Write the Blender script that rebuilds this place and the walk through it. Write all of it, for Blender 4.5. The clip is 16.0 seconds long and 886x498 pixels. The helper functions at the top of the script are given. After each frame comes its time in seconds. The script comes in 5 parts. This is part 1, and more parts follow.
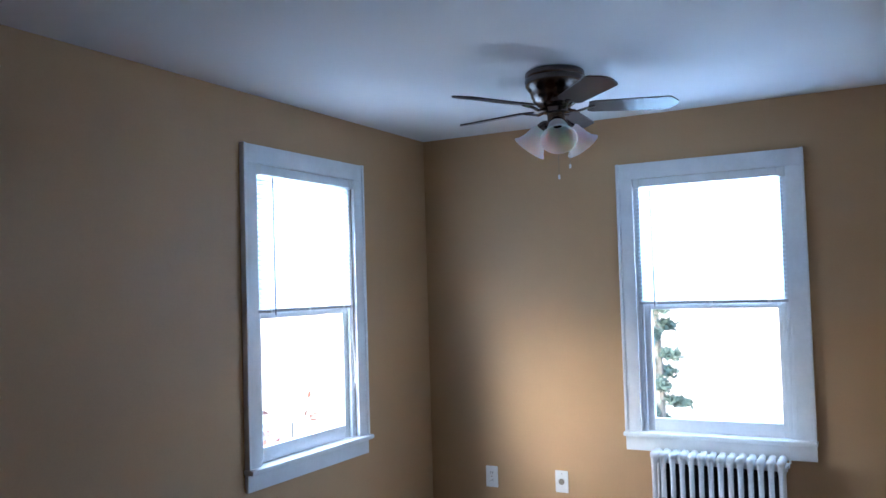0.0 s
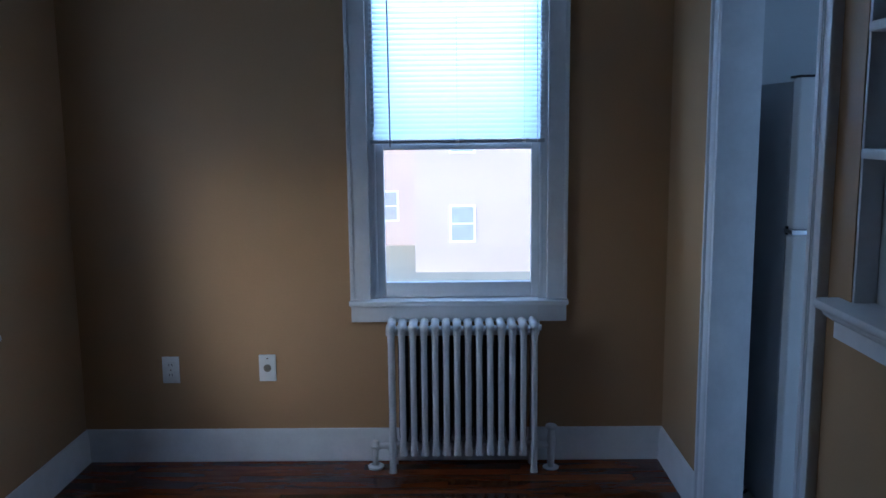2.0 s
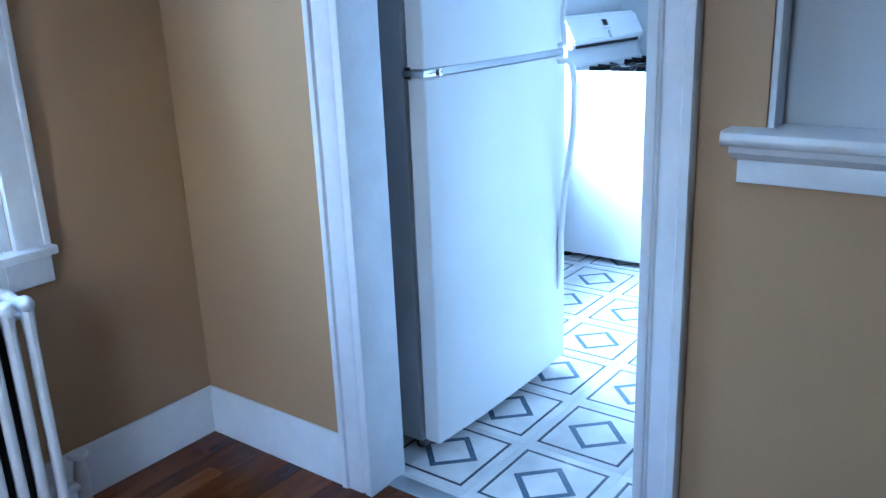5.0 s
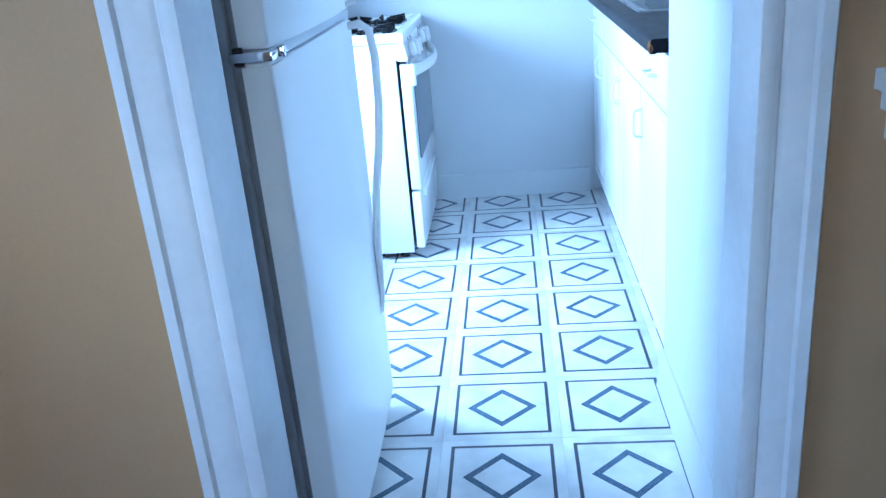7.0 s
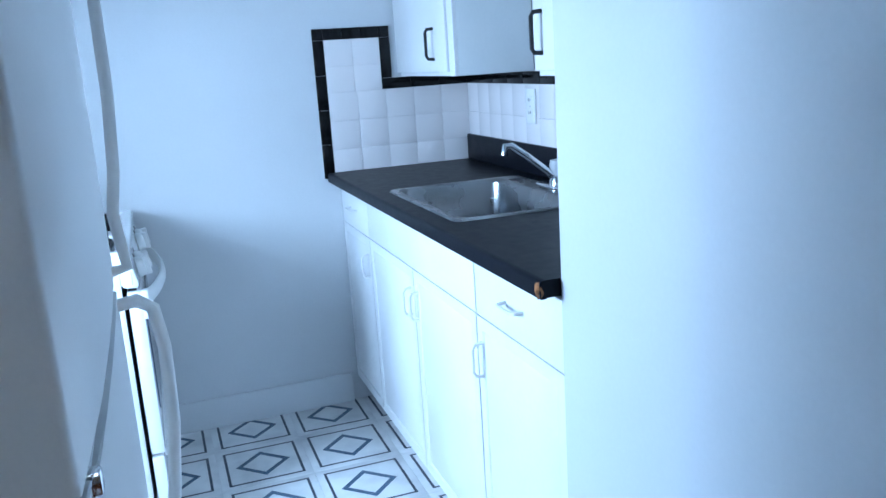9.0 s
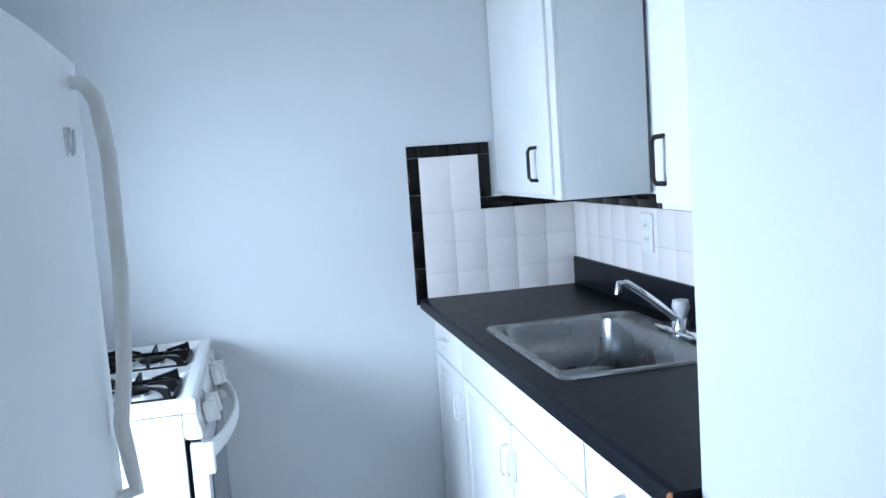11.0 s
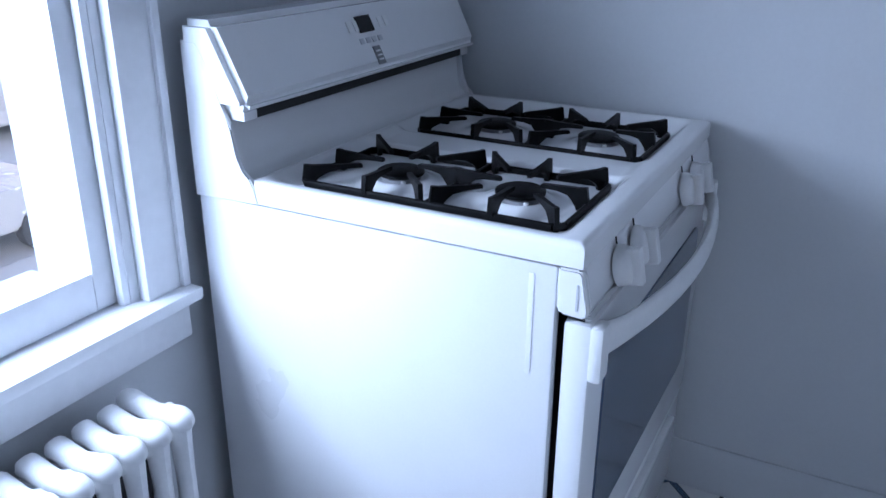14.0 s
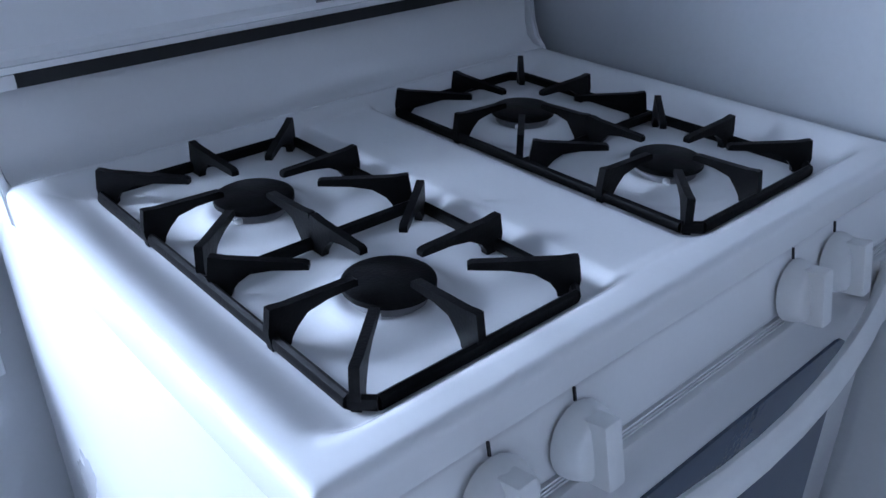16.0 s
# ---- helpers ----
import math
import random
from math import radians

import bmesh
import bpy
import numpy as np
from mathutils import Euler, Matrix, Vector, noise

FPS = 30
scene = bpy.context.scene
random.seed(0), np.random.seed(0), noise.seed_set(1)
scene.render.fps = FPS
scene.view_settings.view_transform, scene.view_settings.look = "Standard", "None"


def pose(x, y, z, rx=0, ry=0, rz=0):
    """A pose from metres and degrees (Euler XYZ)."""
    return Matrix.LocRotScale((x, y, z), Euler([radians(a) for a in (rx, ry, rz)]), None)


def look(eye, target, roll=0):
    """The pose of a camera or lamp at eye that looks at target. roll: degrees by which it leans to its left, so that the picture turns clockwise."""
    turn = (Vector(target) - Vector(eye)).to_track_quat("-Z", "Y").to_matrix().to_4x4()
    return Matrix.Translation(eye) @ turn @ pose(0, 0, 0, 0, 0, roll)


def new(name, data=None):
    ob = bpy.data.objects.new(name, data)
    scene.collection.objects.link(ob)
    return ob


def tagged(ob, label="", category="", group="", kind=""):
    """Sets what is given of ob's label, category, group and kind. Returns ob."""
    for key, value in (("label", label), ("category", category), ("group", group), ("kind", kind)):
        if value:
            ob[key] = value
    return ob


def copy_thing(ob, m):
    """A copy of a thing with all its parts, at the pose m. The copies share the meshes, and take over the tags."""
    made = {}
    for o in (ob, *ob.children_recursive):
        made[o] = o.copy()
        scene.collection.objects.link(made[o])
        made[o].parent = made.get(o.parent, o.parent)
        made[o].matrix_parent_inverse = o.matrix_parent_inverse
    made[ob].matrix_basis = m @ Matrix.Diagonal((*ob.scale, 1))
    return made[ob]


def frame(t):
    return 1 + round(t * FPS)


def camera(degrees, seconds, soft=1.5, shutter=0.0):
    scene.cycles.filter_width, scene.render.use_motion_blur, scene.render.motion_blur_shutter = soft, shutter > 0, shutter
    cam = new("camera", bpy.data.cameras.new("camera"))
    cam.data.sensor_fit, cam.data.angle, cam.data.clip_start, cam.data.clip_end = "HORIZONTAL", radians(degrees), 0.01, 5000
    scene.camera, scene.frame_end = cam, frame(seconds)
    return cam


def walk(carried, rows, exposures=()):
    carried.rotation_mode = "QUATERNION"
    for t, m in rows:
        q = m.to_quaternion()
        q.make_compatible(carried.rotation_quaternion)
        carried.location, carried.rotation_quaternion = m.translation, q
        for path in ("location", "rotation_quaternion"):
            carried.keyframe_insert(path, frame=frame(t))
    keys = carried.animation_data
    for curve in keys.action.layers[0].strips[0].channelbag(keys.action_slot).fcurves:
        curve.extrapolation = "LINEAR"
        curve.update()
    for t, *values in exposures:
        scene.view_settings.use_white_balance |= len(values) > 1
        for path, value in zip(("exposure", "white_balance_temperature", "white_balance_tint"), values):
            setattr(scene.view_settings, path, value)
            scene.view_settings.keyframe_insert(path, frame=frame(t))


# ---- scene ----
cam = camera(56.4, 16.0)
PATH = [
    (0, (-0.024, -4.199, 1.465), (-0.976, -2.442, 1.555), -1.7),
    (0.5, (-0.247, -4.04, 1.476), (-0.978, -2.184, 1.615), -1.6),
    (1, (-0.423, -3.81, 1.529), (-0.998, -1.894, 1.579), -2.0),
    (1.5, (-0.555, -3.545, 1.453), (-1.016, -1.599, 1.449), -1.8),
    (2, (-0.836, -3.375, 1.414), (-0.858, -1.397, 1.118), -0.6),
    (2.5, (-0.968, -3.185, 1.331), (-0.809, -1.243, 0.88), -1.2),
    (3, (-1.038, -2.924, 1.306), (-0.669, -1.002, 0.895), -2.2),
    (3.5, (-1.177, -2.712, 1.273), (-0.581, -0.861, 0.804), -2.7),
    (4, (-1.334, -2.46, 1.285), (-0.294, -0.848, 0.722), -2.8),
    (4.2, (-1.364, -2.361, 1.267), (-0.211, -0.829, 0.699), -2.2),
    (6.3, (-1.119, -1.332, 1.223), (0.693, -0.788, 0.574), -6.2),
    (6.5, (-1.08, -1.258, 1.215), (0.75, -0.775, 0.567), -6.5),
    (7, (-1.01, -1.063, 1.212), (0.85, -0.879, 0.501), -5.0),
    (7.5, (-0.856, -0.965, 1.224), (1.007, -1.056, 0.503), -4.3),
    (8, (-0.584, -0.925, 1.259), (1.303, -1.164, 0.64), -3.9),
    (8.5, (-0.38, -0.863, 1.299), (1.498, -1.296, 0.767), -3.3),
    (9, (-0.279, -0.768, 1.343), (1.563, -1.402, 0.892), -3.7),
    (9.2, (-0.255, -0.753, 1.371), (1.576, -1.445, 0.96), -4.4),
    (11.3, (0.104, -0.936, 1.418), (2.07, -1.263, 1.246), -3.3),
    (11.5, (0.177, -0.976, 1.399), (2.155, -1.107, 1.131), -3.2),
    (12, (0.375, -0.993, 1.341), (2.309, -0.745, 0.898), -2.1),
    (12.5, (0.589, -0.998, 1.328), (2.455, -0.556, 0.76), -2.3),
    (13, (0.83, -1.023, 1.279), (2.573, -0.387, 0.532), -1.6),
    (13.5, (1.015, -1.01, 1.279), (2.697, -0.197, 0.563), -0.9),
    (14, (1.137, -0.968, 1.269), (2.773, -0.102, 0.512), 0.4),
    (14.5, (1.258, -0.961, 1.256), (2.911, -0.208, 0.419), 2.7),
    (15, (1.442, -1.014, 1.248), (2.941, -0.008, 0.388), -0.4),
    (15.5, (1.668, -1.022, 1.246), (3.049, 0.145, 0.392), 0.3),
    (16, (1.899, -0.966, 1.22), (3.055, 0.347, 0.251), -0.1),
]
# seconds, stops, kelvin, tint: the carried camera adapts as it turns to the windows and into the kitchen
EXPOSURES = [
    (0, 3.95, 5150, 12), (0.5, 3.25, 5050, 12), (1, 2.6, 4900, 12), (1.5, 2.45, 4850, 12), (2, 1.95, 4750, 12), (2.5, 3.1, 4700, 12), (3, 3.82, 4750, 11),
    (3.5, 3.75, 4750, 10), (4, 3.82, 4700, 10), (6.5, 3.7, 4620, 8), (7, 3.45, 4620, 8), (7.5, 3.25, 4620, 8), (8, 3.15, 4780, 8), (8.5, 3.0, 5000, 9), (9, 2.85, 5150, 10),
    (11.5, 3.0, 6200, 15), (12, 3.0, 5850, 15), (12.5, 2.75, 5750, 17), (13, 2.2, 5750, 21), (13.5, 2.1, 5700, 23), (14, 1.9, 5750, 25), (14.5, 1.66, 5750, 25),
    (15, 1.65, 5750, 25), (15.5, 1.78, 5800, 25), (16, 2.1, 5800, 25),
]
walk(cam, [(t, look(eye, target, roll)) for t, eye, target, roll in PATH], EXPOSURES)

# ---- world and light ----
SUN_AZ, SUN_EL = 218.0, 27.0
world = bpy.data.worlds.new("sky")
scene.world = world
world.use_nodes = True
wn = world.node_tree.nodes
sky = wn.new("ShaderNodeTexSky")
sky.sky_type = "NISHITA"
sky.sun_disc = False
sky.sun_elevation = radians(SUN_EL)
sky.sun_rotation = radians(SUN_AZ)
sky.air_density, sky.dust_density, sky.ozone_density = 1.0, 2.0, 1.0
wn["Background"].inputs["Strength"].default_value = 0.15
world.node_tree.links.new(sky.outputs["Color"], wn["Background"].inputs["Color"])

sun_data = bpy.data.lights.new("sun", "SUN")
sun_data.energy, sun_data.angle, sun_data.color = 0.038, radians(13), (1.0, 0.98, 0.94)
sun_ob = new("sun", sun_data)
sun_ob.matrix_world = look((0, 0, 20), (20 * math.sin(radians(SUN_AZ)) * -1, -20 * math.cos(radians(SUN_AZ)), 20 - 20 * math.tan(radians(SUN_EL))))


def window_light(name, m, w, h, watts, colour=(0.68, 0.86, 1.0)):
    """The sky's light in a window's opening."""
    d = bpy.data.lights.new(name, "AREA")
    d.shape, d.size, d.size_y, d.energy = "RECTANGLE", w, h, watts
    d.color = colour
    ob = new(name, d)
    ob.matrix_world = m
    return ob


window_light("window_light", look((-0.811, 0.13, 1.66), (-0.811, -2, 1.0)), 0.66, 0.60, 2.5, (0.74, 0.88, 1.0))
window_light("window_light", look((-2.60, -1.118, 1.70), (0, -1.118, 1.0)), 0.66, 0.56, 1.0, (0.84, 0.93, 1.0))
window_light("window_light", look((-2.63, -1.118, 1.08), (0, -1.118, -0.1)), 0.62, 0.50, 0.5, (0.92, 0.95, 0.98))
window_light("window_light", look((1.52, 0.20, 1.24), (1.52, -2, 0.30)), 0.60, 0.46, 8.5)


# ---- materials ----
def node_mat(name, color, rough=0.5, metal=0.0, var=0.06, scale=6.0, fine=90.0, bump=0.02, spec=0.5, stretch=(1, 1, 1), coat=0.0, random_piece=0.0):
    """A painted or solid surface with broad and fine variation and slight relief."""
    m = bpy.data.materials.new(name)
    m.use_nodes = True
    n, l = m.node_tree.nodes, m.node_tree.links
    b = n["Principled BSDF"]
    b.inputs["Metallic"].default_value = metal
    b.inputs["Specular IOR Level"].default_value = spec
    b.inputs["Coat Weight"].default_value = coat
    b.inputs["Coat Roughness"].default_value = 0.15
    tc = n.new("ShaderNodeTexCoord")
    mp = n.new("ShaderNodeMapping")
    mp.inputs["Scale"].default_value = stretch
    l.new(tc.outputs["Object"], mp.inputs["Vector"])
    big, small = n.new("ShaderNodeTexNoise"), n.new("ShaderNodeTexNoise")
    big.inputs["Scale"].default_value, small.inputs["Scale"].default_value = scale, fine
    big.inputs["Detail"].default_value = 4
    l.new(mp.outputs["Vector"], big.inputs["Vector"])
    l.new(mp.outputs["Vector"], small.inputs["Vector"])
    mix = n.new("ShaderNodeMath")
    mix.operation = "MULTIPLY_ADD"
    l.new(small.outputs["Fac"], mix.inputs[0])
    mix.inputs[1].default_value = 0.35
    l.new(big.outputs["Fac"], mix.inputs[2])
    ramp = n.new("ShaderNodeValToRGB")
    c0 = [max(0, c * (1 - var * 1.6)) for c in color]
    c1 = [min(1, c * (1 + var * 1.2)) for c in color]
    ramp.color_ramp.elements[0].position, ramp.color_ramp.elements[1].position = 0.42, 0.92
    ramp.color_ramp.elements[0].color = (*c0, 1)
    ramp.color_ramp.elements[1].color = (*c1, 1)
    l.new(mix.outputs[0], ramp.inputs["Fac"])
    last = ramp.outputs["Color"]
    if random_piece:
        oi = n.new("ShaderNodeObjectInfo")
        hs = n.new("ShaderNodeHueSaturation")
        mr = n.new("ShaderNodeMapRange")
        mr.inputs["To Min"].default_value, mr.inputs["To Max"].default_value = 1 - random_piece, 1 + random_piece
        l.new(oi.outputs["Random"], mr.inputs["Value"])
        l.new(mr.outputs["Result"], hs.inputs["Value"])
        l.new(last, hs.inputs["Color"])
        last = hs.outputs["Color"]
    l.new(last, b.inputs["Base Color"])
    rr = n.new("ShaderNodeMapRange")
    rr.inputs["To Min"].default_value, rr.inputs["To Max"].default_value = max(0.02, rough - 0.08), min(1, rough + 0.08)
    l.new(big.outputs["Fac"], rr.inputs["Value"])
    l.new(rr.outputs["Result"], b.inputs["Roughness"])
    if bump:
        bp = n.new("ShaderNodeBump")
        bp.inputs["Strength"].default_value = bump * 5
        bp.inputs["Distance"].default_value = 0.003
        l.new(mix.outputs[0], bp.inputs["Height"])
        l.new(bp.outputs["Normal"], b.inputs["Normal"])
    return m


TAN = node_mat("tan_wall_paint", (0.450, 0.289, 0.146), 0.5, var=0.05, scale=1.7, fine=140, bump=0.03, spec=0.35)
CEIL = node_mat("ceiling_paint", (0.72, 0.71, 0.72), 0.8, var=0.03, scale=1.2, fine=120, bump=0.03)
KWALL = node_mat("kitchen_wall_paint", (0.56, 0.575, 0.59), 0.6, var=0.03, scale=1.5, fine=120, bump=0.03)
TRIM = node_mat("white_trim_paint", (0.76, 0.77, 0.79), 0.35, var=0.05, scale=9, fine=60, bump=0.03)
RADI = node_mat("radiator_enamel", (0.75, 0.75, 0.75), 0.4, var=0.06, scale=14, fine=120, bump=0.06)
# near-black that puts the shade between radiator columns into the colour
GAPSHADE = node_mat("radiator_gap_shade", (0.018, 0.018, 0.021), 0.7, var=0.3, scale=20, bump=0.05)
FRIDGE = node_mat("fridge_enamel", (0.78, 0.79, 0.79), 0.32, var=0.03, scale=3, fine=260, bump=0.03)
# fridge side's shade put into the grey; small grey parts use it too
GREYSIDE = node_mat("side_shade_grey", (0.50, 0.51, 0.53), 0.45, var=0.05, scale=3, fine=200, bump=0.03)
GASKET = node_mat("grey_gasket", (0.22, 0.22, 0.23), 0.6, var=0.1)
STOVE = node_mat("stove_enamel", (0.80, 0.80, 0.80), 0.16, var=0.02, scale=4, fine=200, bump=0.004, coat=0.4)
STOVE_SIDE = node_mat("stove_side_enamel", (0.78, 0.78, 0.79), 0.3, var=0.025, scale=4, fine=220, bump=0.02)
PLASTIC = node_mat("white_plastic", (0.74, 0.74, 0.73), 0.35, var=0.03, scale=20, fine=200, bump=0.01)
IRON = node_mat("black_cast_iron", (0.005, 0.005, 0.0055), 0.42, var=0.25, scale=40, fine=400, bump=0.05, spec=0.11)
BLACK = node_mat("black_gap", (0.01, 0.01, 0.011), 0.6, var=0.2)
OVENGLASS = node_mat("oven_door_glass", (0.060, 0.083, 0.125), 0.12, var=0.05, spec=0.6)
CHROME = node_mat("chrome", (0.75, 0.76, 0.78), 0.14, 1.0, var=0.05, bump=0.0)
STEEL = node_mat("brushed_steel", (0.33, 0.335, 0.34), 0.27, 1.0, var=0.03, scale=5, fine=180, bump=0.0)
GREYMETAL = node_mat("aluminium_strip", (0.46, 0.48, 0.50), 0.4, 0.8, var=0.08, bump=0.02)
BRONZE = node_mat("dark_pewter_metal", (0.16, 0.135, 0.125), 0.24, 1.0, var=0.12, scale=10, bump=0.0)
BLADE = node_mat("dark_fan_blade", (0.045, 0.028, 0.025), 0.32, var=0.25, scale=8, fine=60, bump=0.02, stretch=(1, 9, 1))
FROST = node_mat("frosted_glass", (0.78, 0.78, 0.77), 0.45, var=0.03, scale=12, bump=0.01)
FROST.node_tree.nodes["Principled BSDF"].inputs["Subsurface Weight"].default_value = 0.3
CABINET = node_mat("cabinet_paint", (0.74, 0.74, 0.735), 0.38, var=0.03, scale=5, fine=90, bump=0.03)
# upper cabinet bodies, a little greyer than their doors
UPCAB = node_mat("upper_cabinet_body", (0.66, 0.68, 0.68), 0.38, var=0.03, scale=5, fine=90, bump=0.03)
COUNTER = node_mat("dark_laminate", (0.006, 0.007, 0.011), 0.36, var=0.22, scale=30, fine=500, bump=0.012, spec=0.08)
CHIP = node_mat("exposed_chipboard", (0.24, 0.10, 0.035), 0.9, var=0.5, scale=60, fine=300, bump=0.25)
WTILE = node_mat("white_glazed_tile", (0.72, 0.68, 0.67), 0.14, var=0.004, scale=4, bump=0.0, random_piece=0.012)
BTILE = node_mat("black_glazed_tile", (0.004, 0.004, 0.0045), 0.14, var=0.2, bump=0.002, spec=0.22)
GROUT = node_mat("pale_grout", (0.68, 0.66, 0.65), 0.9, var=0.08, scale=30, bump=0.08)
BRASSY = node_mat("old_brass", (0.30, 0.27, 0.22), 0.4, 0.9, var=0.2)
STRIP = node_mat("threshold_metal", (0.42, 0.45, 0.48), 0.35, 0.7, var=0.1)
BRICKM = node_mat("red_brick", (0.50, 0.41, 0.37), 0.9, var=0.06, scale=0.5, fine=20, bump=0.1)
ROOFM = node_mat("grey_roof", (0.16, 0.15, 0.15), 0.9, var=0.15, scale=2)
LAWN = node_mat("winter_lawn", (0.42, 0.40, 0.31), 0.95, var=0.12, scale=0.25, fine=3, bump=0.0)
# street surface, set much paler than asphalt
STREET = node_mat("pale_street", (0.30, 0.295, 0.285), 0.9, var=0.15, scale=1.0, fine=30)
CONCRETE = node_mat("concrete", (0.35, 0.34, 0.32), 0.9, var=0.12, scale=1.0, fine=30)
BARK = node_mat("bark", (0.16, 0.13, 0.10), 0.95, var=0.3, scale=12, bump=0.2)
NEEDLE = node_mat("evergreen_foliage", (0.10, 0.125, 0.085), 0.8, var=0.4, scale=5)
RUSSET = node_mat("russet_leaves", (0.24, 0.085, 0.05), 0.8, var=0.4, scale=5)
CARPAINT = node_mat("silver_car_paint", (0.55, 0.56, 0.58), 0.25, 0.5, var=0.03, bump=0.0, coat=0.5)
DARKGLASS = node_mat("dark_window_glass", (0.36, 0.38, 0.40), 0.1, var=0.1, bump=0.0)
RUBBER = node_mat("black_rubber", (0.02, 0.02, 0.02), 0.8, var=0.2)


def floor_wood():
    """Stained oak: long dark pores and broad figure along the board, each board of its own tone."""
    m = bpy.data.materials.new("polished_oak_strip")
    m.use_nodes = True
    n, l = m.node_tree.nodes, m.node_tree.links
    b = n["Principled BSDF"]
    tc, oi, geo = n.new("ShaderNodeTexCoord"), n.new("ShaderNodeObjectInfo"), n.new("ShaderNodeNewGeometry")
    tone = n.new("ShaderNodeMath")
    tone.operation = "ADD"
    l.new(oi.outputs["Random"], tone.inputs[0])
    l.new(geo.outputs["Random Per Island"], tone.inputs[1])
    far = n.new("ShaderNodeMath")
    far.operation = "MULTIPLY"
    l.new(tone.outputs[0], far.inputs[0])
    far.inputs[1].default_value = 37.0
    mp = n.new("ShaderNodeMapping")
    mp.inputs["Scale"].default_value = (1.0, 6.0, 1.0)
    off = n.new("ShaderNodeVectorMath")
    off.operation = "ADD"
    l.new(tc.outputs["Object"], mp.inputs["Vector"])
    l.new(mp.outputs["Vector"], off.inputs[0])
    l.new(far.outputs[0], off.inputs[1])

    def grain(scale, detail, twist):
        x = n.new("ShaderNodeTexNoise")
        x.inputs["Scale"].default_value, x.inputs["Detail"].default_value, x.inputs["Distortion"].default_value = scale, detail, twist
        l.new(off.outputs[0], x.inputs["Vector"])
        return x.outputs["Fac"]

    figure, pores = grain(2.0, 5, 0.9), grain(22, 3, 0.3)
    ramp = n.new("ShaderNodeValToRGB")
    e = ramp.color_ramp.elements
    e[0].position, e[0].color = 0.22, (0.042, 0.0090, 0.0026, 1)
    e[1].position, e[1].color = 0.80, (0.200, 0.060, 0.014, 1)
    mid = e.new(0.50)
    mid.color = (0.100, 0.025, 0.0060, 1)
    l.new(figure, ramp.inputs["Fac"])
    dark = n.new("ShaderNodeMapRange")
    dark.inputs["From Min"].default_value, dark.inputs["From Max"].default_value = 0.36, 0.52
    dark.inputs["To Min"].default_value, dark.inputs["To Max"].default_value = 0.86, 1.0
    l.new(pores, dark.inputs["Value"])
    frac = n.new("ShaderNodeMath")
    frac.operation = "FRACT"
    l.new(tone.outputs[0], frac.inputs[0])
    per = n.new("ShaderNodeMapRange")
    per.inputs["To Min"].default_value, per.inputs["To Max"].default_value = 0.70, 1.35
    l.new(frac.outputs[0], per.inputs["Value"])
    both = n.new("ShaderNodeMath")
    both.operation = "MULTIPLY"
    l.new(dark.outputs["Result"], both.inputs[0])
    l.new(per.outputs["Result"], both.inputs[1])
    hs = n.new("ShaderNodeHueSaturation")
    l.new(ramp.outputs["Color"], hs.inputs["Color"])
    l.new(both.outputs[0], hs.inputs["Value"])
    l.new(hs.outputs["Color"], b.inputs["Base Color"])
    rough = n.new("ShaderNodeMapRange")
    rough.inputs["To Min"].default_value, rough.inputs["To Max"].default_value = 0.10, 0.19
    l.new(figure, rough.inputs["Value"])
    l.new(rough.outputs["Result"], b.inputs["Roughness"])
    b.inputs["Specular IOR Level"].default_value = 0.36
    bp = n.new("ShaderNodeBump")
    bp.inputs["Strength"].default_value, bp.inputs["Distance"].default_value = 0.05, 0.001
    l.new(pores, bp.inputs["Height"])
    l.new(bp.outputs["Normal"], b.inputs["Normal"])
    return m


WOOD = floor_wood()


